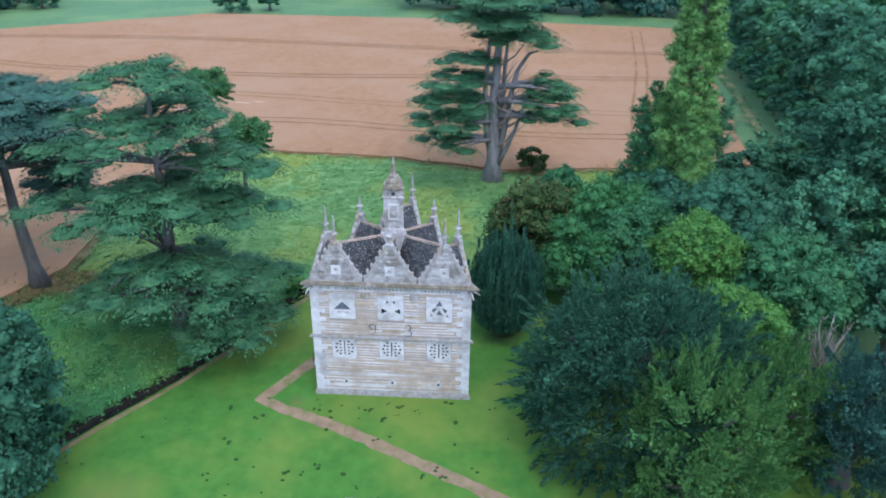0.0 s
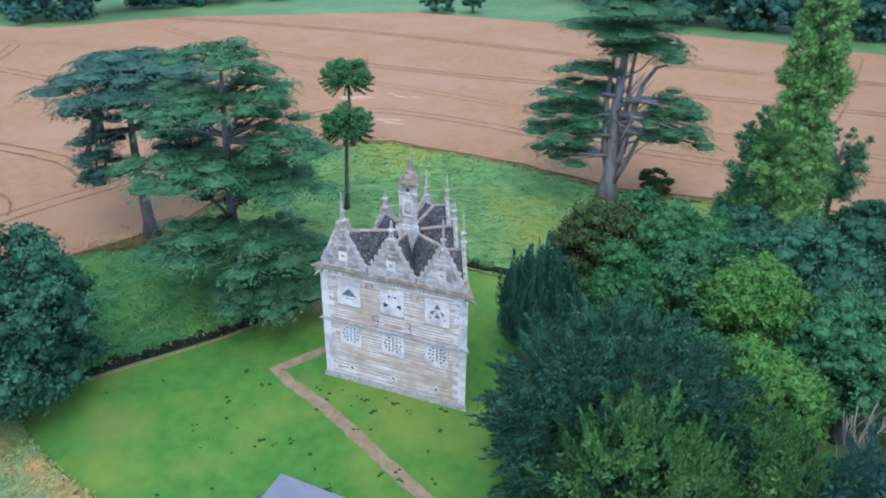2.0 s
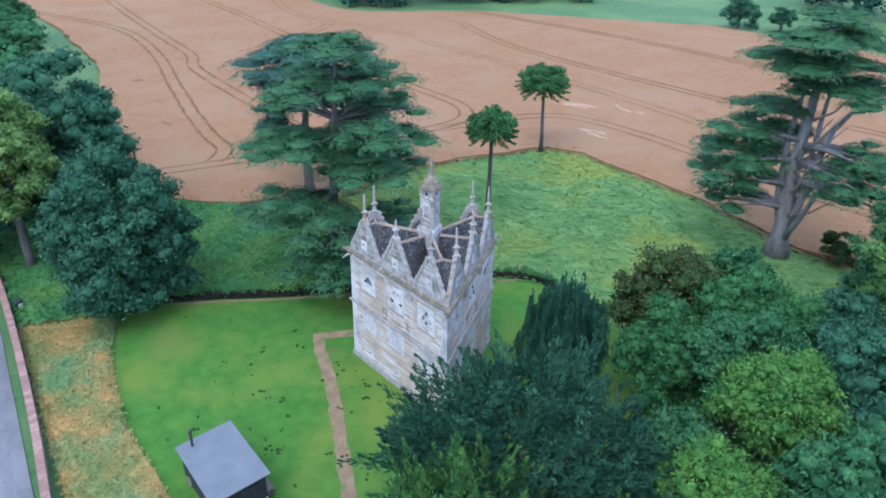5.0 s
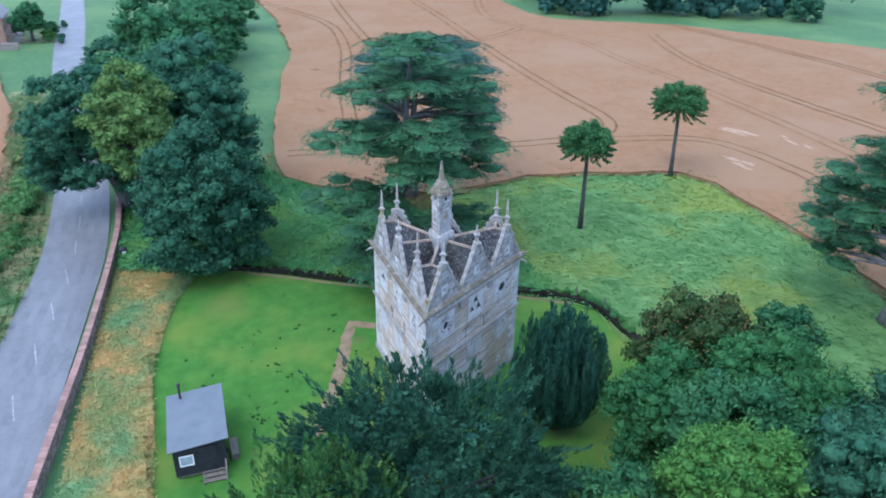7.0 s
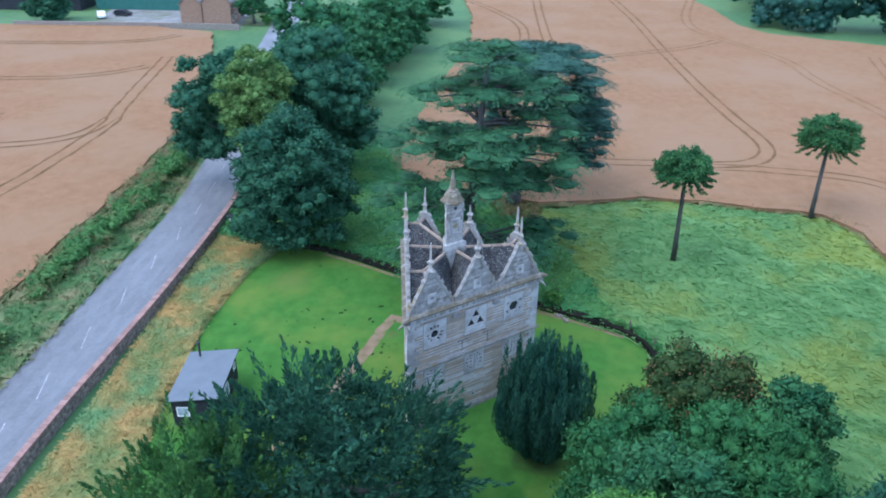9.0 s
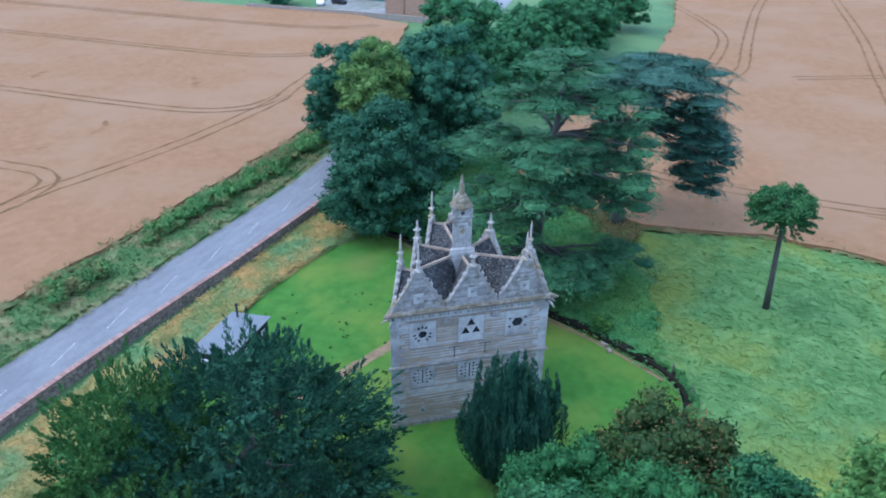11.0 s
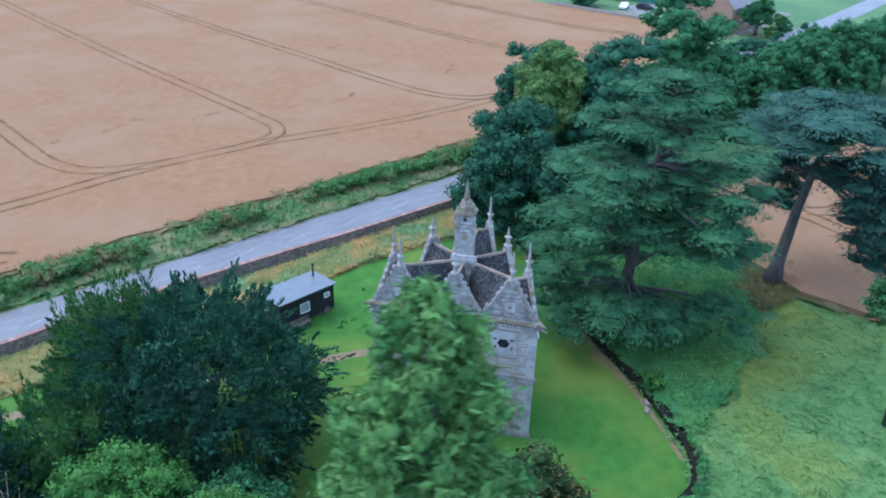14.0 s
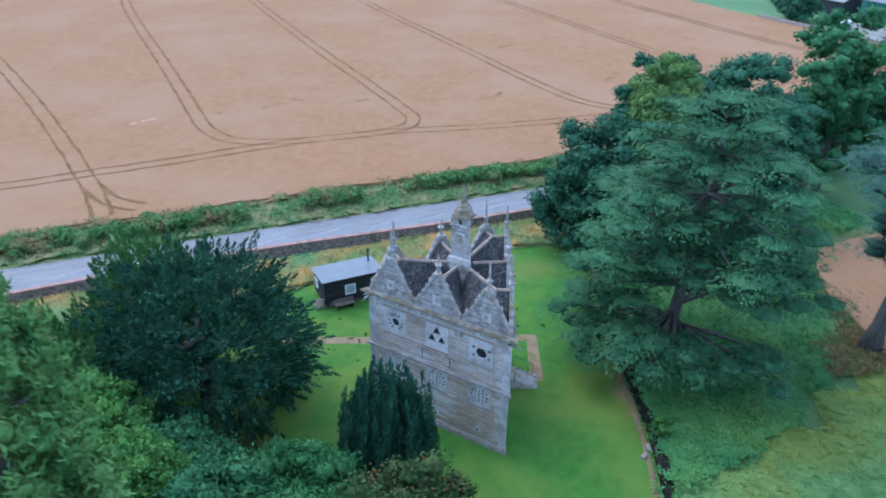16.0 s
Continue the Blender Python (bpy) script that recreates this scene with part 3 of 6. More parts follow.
for n, (x, y, long, wide, turn) in enumerate([(-7.6, -69.8, 3, 1.2, 15), (-11.5, -71.1, 2.2, 1, -10), (-0.5, -69.9, 2, 0.9, 40), (-59.6, -87.8, 4, 1.4, 10),
                                              (-62.5, -59.8, 2.6, 1.2, 0), (-41, -60, 2.4, 0.9, 20), (-31, -61.4, 2, 0.9, -25), (-19.6, -66, 4, 0.8, 5), (-39.3, -59.2, 3.2, 0.8, 10), (-71.6, 6.4, 3, 0.8, 60), (-77, 11, 2.4, 0.7, 40), (-65.8, -61.6, 2, 1, 30), (-91, 13, 3.4, 1.3, 70), (-66, 7.4, 2.6, 1, 20)]):
    lodged((x, y), long, wide, turn, "faint_tram", "dark trodden hollow in the green wheat", n)
for n, (x, y, long, wide, turn) in enumerate([(10.1, -70.7, 3, 1.2, 15), (-35, 59.8, 7, 2.4, 20), (-25.2, 51, 5, 1.8, 10), (-30, 63.4, 5, 1.6, -10), (4, 54.8, 4, 1.4, 5)]):
    lodged((x, y), long, wide, turn, "pale_wheat", "pale wheat blown flat by the wind", 40 + n)

# ---- road, verges and wall ----
ROAD = [(120, -42.5), (60, -35.8), (27.5, -31.5), (8, -29.3), (-3, -28.0), (-18, -26.0), (-30, -24.6), (-45, -24.4), (-60, -25.2), (-90, -27.2), (-124, -28.8), (-160, -29.6), (-260, -33)]
road_line = smooth_line([Vector(p) for p in ROAD], 2)
ribbon("road", road_line, 5.6, 0.02, M["asphalt"], "grey asphalt lane with worn white centre dashes", "road")
for off in (-1.75, -0.55, 0.75, 1.95):
    band = []
    for i, p in enumerate(q for q in road_line if q[0] > -75):
        d = (Vector(road_line[min(i + 1, len(road_line) - 1)]) - Vector(road_line[max(i - 1, 0)])).normalized()
        band.append(Vector((p[0] - d.y * off, p[1] + d.x * off)))
    ribbon("worn_band", band, 0.62, 0.026, M["worn_asphalt"], "paler tyre-worn band along the lane", "road", 0.003, 0.05, 60)
for i, p in enumerate(smooth_line([Vector(p) for p in ROAD[:10]], 1.0)):
    if i % 6 == 0:
        bm = bmesh.new()
        box(bm, -1.5, 1.5, -0.05, 0.05, 0.0, 0.004)
        dash = tagged(part("centre_line", bm, M["paint"]), "worn white centre dash on the road", "road marking", "road dashes", "structure")
        dash.matrix_basis = pose(p[0], p[1], 0.03, 0, 0, 187 if p[0] > -28 else 180)
ribbon("verge", [(p[0], p[1] - 5.6) for p in road_line if p[0] > -95], 6.5, -0.004, M["verge"], "grassy verge between the lane and the wheat", "grass")

PATH = [(-6.0, 0.8), (-7.2, -1.2), (-8.8, -3.9), (-6.4, -5.0), (-2.9, -6.45), (2.7, -9.35), (6.6, -11.4), (14, -15.4), (23.8, -20.6), (29, -24)]
bits = smooth_line([Vector(p) for p in PATH[:3]], 0.5)[:-1] + smooth_line([Vector(p) for p in PATH[2:]], 0.5)
rng = np.random.default_rng(2)
rim = [(x + rng.normal(0, 0.04), y + rng.normal(0, 0.04)) for x, y in strip([Vector(b) for b in bits], 0.88)]
patch("footpath", rim, 0.012, M["path"], "narrow trodden gravel footpath across the lawn", "path", 0.1)


# ---- the lodge ----
SIDE = 10.16
INR = SIDE / (2 * math.sqrt(3))
WALLS = [Matrix.Rotation(radians(a), 4, "Z") @ Matrix.Translation((0, -INR, 0)) for a in (0, 120, 240)]
lodge = thing("triangular_lodge", "three-sided banded limestone lodge with nine pointed gables and a central chimney", "lodge")


def hexa(k, r, turn=90.0, sx=1.0, cz=0.0, cx=0.0):
    return [(cx + sx * r * math.cos(radians(turn + 360 * i / k)), cz + r * math.sin(radians(turn + 360 * i / k))) for i in range(k)]


def plate(outer, holes, depth, m, front=0.0, mitre=0.0):
    """A flat stone with holes cut through it, in the wall's own plane."""
    bm = bmesh.new()
    edges = []
    for loop in [outer] + holes:
        vs = [bm.verts.new((x, -front, z)) for x, z in loop]
        edges += [bm.edges.new((vs[i], vs[(i + 1) % len(vs)])) for i in range(len(vs))]
    bmesh.ops.triangle_fill(bm, edges=edges, use_beauty=True, use_dissolve=False)
    got = bmesh.ops.extrude_face_region(bm, geom=list(bm.faces))
    for v in got["geom"]:
        if isinstance(v, bmesh.types.BMVert):
            v.co.y += depth
            if mitre and abs(v.co.x) > mitre:
                v.co.x -= math.copysign(depth * math.sqrt(3), v.co.x)
    bm.transform(m)
    return bm


def trefoil(r, cz=0.0, cx=0.0, up=True):
    """A three-lobed outline."""
    out = []
    for i in range(36):
        a = math.tau * i / 36
        w = r * (0.72 + 0.28 * math.cos(3 * (a - (math.pi / 2 if up else -math.pi / 2))))
        out.append((cx + w * math.cos(a), cz + w * math.sin(a)))
    return out


UPPER = {
    "rays": [hexa(14, 0.27, 87, 1, -0.02, 0.004)] + [[(q * math.cos(radians(c + o + p + 1.7)), q * math.sin(radians(c + o + p + 1.7))) for q, p in ((0.34, 0), (0.49, -12), (0.665, 0), (0.49, 12))] for c in (90, 210, 330) for o in (-28, 0, 28)],
    "triangles": [hexa(3, 0.36, 90, 1, 0.37), hexa(3, 0.36, 90, 1, -0.20, -0.34), hexa(3, 0.36, 90, 1, -0.20, 0.34)],
    "hexagon": [hexa(6, 0.38, 0)] + [hexa(3, 0.16, s + 90, 1, 0.58 * math.sin(radians(s)), 0.58 * math.cos(radians(s))) for s in (30, 150, 210, 330)],
    "one": [[(-0.60, -0.28), (0.60, -0.28), (0, 0.34)], [(-0.36, -0.50), (0.36, -0.50), (0.30, -0.40), (-0.30, -0.40)]],
    "four": [hexa(3, 0.24, 0, 1, 0.40, -0.30), hexa(3, 0.24, 180, 1, 0.40, 0.30), hexa(3, 0.27, 0, 1, -0.26, -0.46), hexa(3, 0.27, 180, 1, -0.26, 0.46), hexa(4, 0.23, 90, 1, -0.26)],
    "three": [hexa(3, 0.28, 90, 1, 0.34), hexa(3, 0.26, 270, 1, -0.02, -0.36), hexa(3, 0.26, 270, 1, -0.02, 0.36), hexa(3, 0.26, 90, 1, -0.30), hexa(3, 0.13, 90, 1, -0.46, -0.48), hexa(3, 0.13, 90, 1, -0.46, 0.48)],
}
CROSS = [[(-0.035, -0.5), (0.035, -0.5), (0.035, 0.5), (-0.035, 0.5)]]
for k in range(12):
    a = math.tau * k / 12
    if abs(math.cos(a)) > 0.2:
        CROSS.append(hexa(8, 0.088, 0, 1, 0.5 * math.sin(a), 0.5 * math.cos(a)))
for x, z in ((-0.22, 0.22), (0.22, 0.22), (-0.22, -0.22), (0.22, -0.22), (-0.25, 0), (0.25, 0)):
    CROSS.append(hexa(8, 0.08, 0, 1, z, x))
SETS = (("one", "four", "three"), ("rays", "triangles", "hexagon"), ("hexagon", "triangles", "rays"))
UP_Z, LOW_Z, STRING_Z, FRIEZE = 7.0, 3.8, 4.75, 8.15

for w, m in enumerate(WALLS):
    half = SIDE / 2
    wall = part("wall", bmesh.new(), M["mortar"], lodge, "banded courses of pale limestone and buff ironstone")
    bm = bmesh.new()
    holes = [[(x - 0.7, UP_Z - 0.78), (x + 0.7, UP_Z - 0.78), (x + 0.7, UP_Z + 0.78), (x - 0.7, UP_Z + 0.78)] for x in (-3.1, 0, 3.1)]
    holes += [[(x - 0.68, LOW_Z - 0.68), (x + 0.68, LOW_Z - 0.68), (x + 0.68, LOW_Z + 0.68), (x - 0.68, LOW_Z + 0.68)] for x in (-3.1, 0, 3.1)]
    inner = half - 0.02
    wall.data = bpy.data.meshes.new("wall")
    bm = plate([(-inner, -0.3), (inner, -0.3), (inner, 8.6), (-inner, 8.6)], holes, 0.55, m, -0.02, 4.9)
    bmesh.ops.recalc_face_normals(bm, faces=bm.faces)
    bm.to_mesh(wall.data), bm.free()
    wall.data.materials.append(M["mortar"])

    # coursed blocks, proud of the mortar, stopping at the openings
    rng = random.Random(40 + w)
    bands = {True: bmesh.new(), False: bmesh.new()}
    z, row = 0.42, 0
    while z < FRIEZE - 0.05:
        h = rng.choice((0.09, 0.10, 0.12, 0.13))
        h = min(h, FRIEZE - z)
        buff = rng.random() < (0.88 if row % 2 else 0.06)
        row += 1
        x = -half + 0.5 + rng.uniform(-0.12, 0.12)
        end = half - 0.5 + rng.uniform(-0.12, 0.12)
        while x < end - 0.05:
            b = min(x + rng.uniform(0.6, 1.9), end)
            blocked = False
            for cx in (-3.1, 0, 3.1):
                for cz, hw, hh in ((UP_Z, 0.86, 0.94), (LOW_Z, 0.82, 0.82)):
                    if z + h > cz - hh and z < cz + hh and b > cx - hw and x < cx + hw:
                        blocked = True
                        if x < cx - hw - 0.05:
                            b, blocked = cx - hw, False
                        else:
                            x = cx + hw
            if not blocked and abs(z + h / 2 - STRING_Z) > 0.11:
                proud = rng.uniform(0.0, 0.022)
                stone = buff if rng.random() < 0.88 else not buff
                box(bands[stone], x + 0.008, b - 0.008, -proud, 0.06, z + 0.013, z + h - 0.013, m)
            x = b if not blocked else x
        z += h
    for buff, bm in bands.items():
        tagged(part("stonework", bm, M["buff" if buff else "block"], wall, "buff ironstone blocks" if buff else "pale limestone blocks"), kind="stuff")

    # dressed corner stones
    for side in (-1, 1):
        z = 0.42
        k = 0
        while z < FRIEZE - 0.02:
            h = min(0.36, FRIEZE - z)
            a, b = half - (0.86 if k % 2 else 0.5), half - 0.0
            bm = bmesh.new()
            prism(bm, [(side * a, -0.026), (side * (b + 0.045), -0.026), (side * (b - 0.14), 0.08), (side * a, 0.08)][::side], z + 0.006, z + h - 0.006, m)
            part("quoin", bm, M["stone"], wall)
            z, k = z + h, k + 1

    # plinth, string course, frieze and cornice
    for name, z0, z1, out in (("plinth", -0.1, 0.30, 0.10), ("plinth", 0.30, 0.42, 0.06), ("string_course", STRING_Z - 0.10, STRING_Z + 0.02, 0.14), ("string_course", STRING_Z + 0.02, STRING_Z + 0.08, 0.09),
                              ("frieze", FRIEZE, 8.55, 0.045), ("cornice", 8.55, 8.66, 0.16), ("cornice", 8.66, 8.78, 0.30), ("cornice", 8.78, 8.84, 0.22)):
        bm = bmesh.new()
        e = half + out * math.sqrt(3)
        i = half - 0.45 * math.sqrt(3)
        prism(bm, [(-e, -out), (e, -out), (i, 0.45), (-i, 0.45)], z0, z1, m)
        part(name, bm, M["stone" if name == "frieze" else "moss" if z0 > 8.6 else "lichen"], lodge)
    # raised lettering of the frieze, worn past reading
    bm = bmesh.new()
    x = -half + 0.6
    while x < half - 0.6:
        b = rng.uniform(0.10, 0.24)
        box(bm, x, x + b, -0.06, -0.04, 8.27, 8.44, m)
        x += b + rng.choice((0.07, 0.08, 0.3))
    tagged(part("worn_lettering", bm, M["lichen"], lodge), kind="stuff")

    # windows
    for x, kind in zip((-3.1, 0, 3.1), SETS[w]):
        root = part("upper_window", plate([(-0.84 + x, UP_Z - 0.92), (0.84 + x, UP_Z - 0.92), (0.84 + x, UP_Z + 0.92), (-0.84 + x, UP_Z + 0.92)],
                    [[(px + x, pz + UP_Z) for px, pz in loop] for loop in ([trefoil(0.80, -0.06)] if kind in ("one", "four", "three") else [hexa(24, 0.72)] if kind != "triangles" else [hexa(3, 0.92, 90, 1, -0.14)])],
                    0.12, m, 0.018), M["stone"], lodge, "pale carved stone window surround")
        part("tracery", plate([(-0.70 + x, UP_Z - 0.78), (0.70 + x, UP_Z - 0.78), (0.70 + x, UP_Z + 0.78), (-0.70 + x, UP_Z + 0.78)],
             [[(px * 1.03 + x, pz * 1.03 + UP_Z) for px, pz in loop] for loop in UPPER[kind]], 0.10, m, -0.008), M["stone"], root)
        # two patterns get the glass with painted sky reflection, the rest dark glass
        part("glazing", plate([(-0.69 + x, UP_Z - 0.77), (0.69 + x, UP_Z - 0.77), (0.69 + x, UP_Z + 0.77), (-0.69 + x, UP_Z + 0.77)], [], 0.02, m, -0.14), M["skyglass" if kind in ("one", "three") else "glass"], root)
        root = part("lower_window", plate([(-0.8 + x, LOW_Z - 0.8), (0.8 + x, LOW_Z - 0.8), (0.8 + x, LOW_Z + 0.8), (-0.8 + x, LOW_Z + 0.8)],
                    [[(px * 1.12 + x, pz * 1.12 + LOW_Z) for px, pz in loop] for loop in CROSS], 0.10, m, 0.016), M["stone"], lodge, "pale stone panel pierced by a cross and round holes")
        part("glazing", plate([(-0.67 + x, LOW_Z - 0.67), (0.67 + x, LOW_Z - 0.67), (0.67 + x, LOW_Z + 0.67), (-0.67 + x, LOW_Z + 0.67)], [], 0.02, m, -0.22), M["glass"], root)
        root = part("cellar_window", plate([(x - 0.3, 0.95), (x + 0.3, 0.95), (x, 1.5)], [[(x - 0.13, 1.03), (x + 0.13, 1.03), (x, 1.27)]], 0.06, m, 0.05), M["stone"], lodge)
        part("glazing", plate([(x - 0.14, 1.02), (x + 0.14, 1.02), (x, 1.28)], [], 0.01, m, 0.024), M["glass"], root)
    # carved crests between the upper windows
    for x in (-1.6, 1.55):
        bm = bmesh.new()
        prism(bm, [(-0.3, 0), (0.3, 0), (0.22, -0.16), (0, -0.2), (-0.22, -0.16)], 7.75, 8.1, m @ Matrix.Translation((x, 0, 0)))
        part("crest", bm, M["lichen"], lodge)


def letters(text, x, z, size, m):
    """Thin iron characters fixed flat on a wall."""
    arc = lambda cx, cz, r, a0, a1, n=9: [(cx + r * math.cos(radians(a0 + (a1 - a0) * i / n)), cz + r * math.sin(radians(a0 + (a1 - a0) * i / n))) for i in range(n + 1)]
    strokes = {"9": [arc(0, 0.72, 0.24, 0, 360, 14), [(0.24, 0.72), (0.22, 0.35), (0.1, 0.05), (-0.12, 0.02)]],
               "3": [arc(0, 0.76, 0.22, 150, -70), arc(0, 0.26, 0.27, 80, -150)],
               "T": [[(-0.42, 1.0), (0.42, 1.0)], [(0, 1.0), (0, 0)], [(-0.42, 1.0), (-0.42, 0.9)], [(0.42, 1.0), (0.42, 0.9)]]}[text]
    bm = bmesh.new()
    for line in strokes:
        tube(bm, [m @ Vector((x + a * size, -0.05, z + c * size)) for a, c in line], [0.02] * len(line), 5)
    part("iron_letter", bm, M["iron"], lodge, "thin black iron character on the wall")


letters("9", -1.2, 4.95, 0.85, WALLS[0]), letters("3", 1.1, 4.95, 0.85, WALLS[0])
letters("T", -1.04, 5.0, 0.82, WALLS[1]), letters("T", 0.97, 5.0, 0.82, WALLS[1])


def finial(at, tall, parent):
    bm = bmesh.new()
    lathe(bm, [(0.17, 0), (0.30, 0.05), (0.30, 0.12), (0.16, 0.2), (0.14, 0.55), (0.26, 0.62), (0.26, 0.70), (0.10, 0.80), (0.085, tall * 0.7), (0.05, tall - 0.05), (0.03, tall)], 3 if tall > 1.6 else 4, at, 0.5)
    return part("finial", bm, M["lichen"], parent)


APEX = 11.45
for w, m in enumerate(WALLS):
    for g, x in enumerate((-3.37, 0, 3.37)):
        rng = random.Random(w * 3 + g)
        hw = 1.58
        slope = [(hw, 8.84), (hw - 0.06, 9.15), (1.12, 9.75), (0.72, 10.45), (0.36, 11.05), (0.22, APEX)]
        outline = [(x + a, z) for a, z in slope] + [(x - a, z) for a, z in slope[::-1]]
        gable = part("gable", plate(outline, [[(x - 0.22, 9.42), (x + 0.22, 9.42), (x + 0.22, 9.92), (x - 0.22, 9.92)]], 0.2, m, 0.0), M["gablestone"], lodge, "pointed crocketed stone gable")
        part("emblem", plate([(x - 0.3, 9.35), (x + 0.3, 9.35), (x + 0.3, 9.99), (x - 0.3, 9.99)], [hexa(10, 0.13, 0, 1, 9.67, x)], 0.1, m, 0.05), M["stone"], gable)
        part("emblem_ground", plate([(x - 0.21, 9.43), (x + 0.21, 9.43), (x + 0.21, 9.91), (x - 0.21, 9.91)], [], 0.05, m, -0.06), M["lichen"], gable)
        courses = bmesh.new()
        z = 8.9
        while z < 11.0:
            h = rng.choice((0.14, 0.17))
            reach = np.interp(z + h, [q[1] for q in slope], [q[0] for q in slope]) - 0.13
            for a in ((-reach, -0.34), (-0.34, 0.34), (0.34, reach)) if 9.2 < z < 10.0 else ((-reach, reach),):
                if a[1] - a[0] > 0.1 and not (a[0] == -0.34 and 9.2 < z < 10.0):
                    box(courses, x + a[0], x + a[1], -rng.uniform(0.012, 0.03), 0.05, z + 0.008, z + h - 0.008, m)
            z += h
        tagged(part("stonework", courses, M["gablestone"], gable), kind="stuff")
        for s in (-1, 1):
            for t in (8.98, 9.4, 9.85, 10.3, 10.72, 11.1):
                a = np.interp(t, [q[1] for q in slope], [q[0] for q in slope])
                bm = bmesh.new()
                k = rng.uniform(0.6, 0.95)
                lathe(bm, [(0.07 * k, -0.04), (0.12 * k, 0.05), (0.10 * k, 0.14 * k), (0.15 * k, 0.2 * k), (0.03, 0.4 * k)], 5, (x + s * (a + rng.uniform(-0.02, 0.05)), 0.1, t + rng.uniform(-0.05, 0.05)), rng.uniform(0, 1))
                bm.transform(m)
                part("crocket", bm, M["lichen"], gable)
        part("coping", plate([(x + a + 0.07, z) for a, z in slope] + [(x - a - 0.07, z) for a, z in slope[::-1]], [[(x + a - 0.1, z + (0.08 if i == 0 else -0.06 if i == 5 else 0)) for i, (a, z) in enumerate(slope)] + [(x - a + 0.1, z + (0.08 if 5 - i == 0 else -0.06 if 5 - i == 5 else 0)) for i, (a, z) in enumerate(slope[::-1])]], 0.26, m, 0.045), M["lichen"], gable)
        top = m @ Vector((x, 0.1, APEX - 0.05))
        finial(top, 1.35 if g == 1 else 1.95, gable)
    # water spouts at the corners
    for s in (-1, 1):
        bm = bmesh.new()
        tube(bm, [m @ Vector((s * 4.95, 0, 8.4)), m @ Vector((s * 5.15, -0.3, 8.32)), m @ Vector((s * 5.25, -0.55, 8.12))], [0.11, 0.08, 0.04], 6)
        part("water_spout", bm, M["lichen"], lodge)

# roof: a ridge from each middle gable and from each corner to the chimney, with valleys between
peak_z = APEX - 0.38
side_peak = [[m @ Vector((x, 0.19, peak_z)) for x in (-3.37, 3.37)] for m in WALLS]
mid_peak = [m @ Vector((0, 0.19, peak_z)) for m in WALLS]
side_dip = [[m @ Vector((x, 0.22, 8.95)) for x in (-1.69, 1.69)] for m in WALLS]
corner_dip = [m @ Vector((SIDE / 2 - 0.1, 0.12, 8.95)) for m in WALLS]
knee = [m @ Vector((3.37, 0.99, peak_z)) for m in WALLS]
HUB_R, HUB_Z, DIP_Z = 0.62, 10.95, 9.3
hub = lambda v, z: Vector((v.x, v.y, 0)).normalized() * HUB_R + Vector((0, 0, z))
slopes, ridges = [], []
for w in range(3):
    before = (w - 1) % 3
    left, right = side_peak[w]
    dip_l, dip_r = side_dip[w]
    for k, dip in ((knee[before], dip_l), (mid_peak[w], dip_l), (mid_peak[w], dip_r), (knee[w], dip_r)):
        slopes.append((k, hub(k, HUB_Z), dip, hub(dip, DIP_Z)))
    slopes += [(left, knee[before], dip_l, dip_l), (right, knee[w], dip_r, dip_r), (right, knee[w], corner_dip[w], corner_dip[w]), (left, knee[before], corner_dip[before], corner_dip[before])]
    ridges += [(mid_peak[w], hub(mid_peak[w], HUB_Z), 5), (knee[w], hub(knee[w], HUB_Z), 5), (right, knee[w], 1), (left, knee[before], 1)]
roof = part("roof", bmesh.new(), M["slate"], lodge, "dark lichen-spotted stone slate roof")
bm, slates = bmesh.new(), bmesh.new()
rng = random.Random(9)
for ridge0, ridge1, val0, val1 in slopes:
    corners = [ridge0, ridge1, val1] + ([val0] if (val0 - val1).length > 0.01 else [])
    bm.faces.new([bm.verts.new(q + Vector((0, 0, -0.12))) for q in corners])
    face = (ridge1 - ridge0).cross(val0 - ridge0).normalized()
    face = face if face.z > 0 else -face
    rows = 10
    for r in range(rows):
        t0, t1 = r / rows, min(1.0, (r + 1.25) / rows)
        s0, s1 = val0.lerp(ridge0, t0), val1.lerp(ridge1, t0)
        e0, e1 = val0.lerp(ridge0, t1), val1.lerp(ridge1, t1)
        n = max(1, int((e0 - e1).length / 0.30))
        for c in range(n):
            u0, u1 = c / n + 0.006, (c + 1) / n - 0.006
            lift0, lift1 = face * rng.uniform(0.035, 0.06), face * rng.uniform(0.0, 0.01)
            q = [s0.lerp(s1, u0) + lift0, s0.lerp(s1, u1) + lift0, e0.lerp(e1, u1) + lift1, e0.lerp(e1, u0) + lift1]
            top = [slates.verts.new(v) for v in q]
            under = [slates.verts.new(v - face * 0.03) for v in q[:2]]
            slates.faces.new(top), slates.faces.new((top[0], under[0], under[1], top[1]))
bmesh.ops.recalc_face_normals(bm, faces=bm.faces)
bm.to_mesh(roof.data), bm.free()
tagged(part("slate_covering", slates, M["slate"], roof), kind="stuff")
for a, b, n in ridges:
    for i in range(n):
        p, q = a.lerp(b, i / n + 0.004), a.lerp(b, (i + 1) / n - 0.004)
        s = (q - p).cross(Vector((0, 0, 1))).normalized()
        bm = bmesh.new()
        ends = []
        for o in (p, q):
            ends.append([bm.verts.new(o + s * x + Vector((0, 0, z))) for x, z in ((-0.095, -0.1), (-0.055, 0.03), (0.055, 0.03), (0.095, -0.1))])
        for j in range(3):
            bm.faces.new((ends[0][j], ends[0][j + 1], ends[1][j + 1], ends[1][j]))
        bm.faces.new(ends[0]), bm.faces.new(ends[1][::-1])
        part("ridge_tile", bm, M["ridge"], roof)

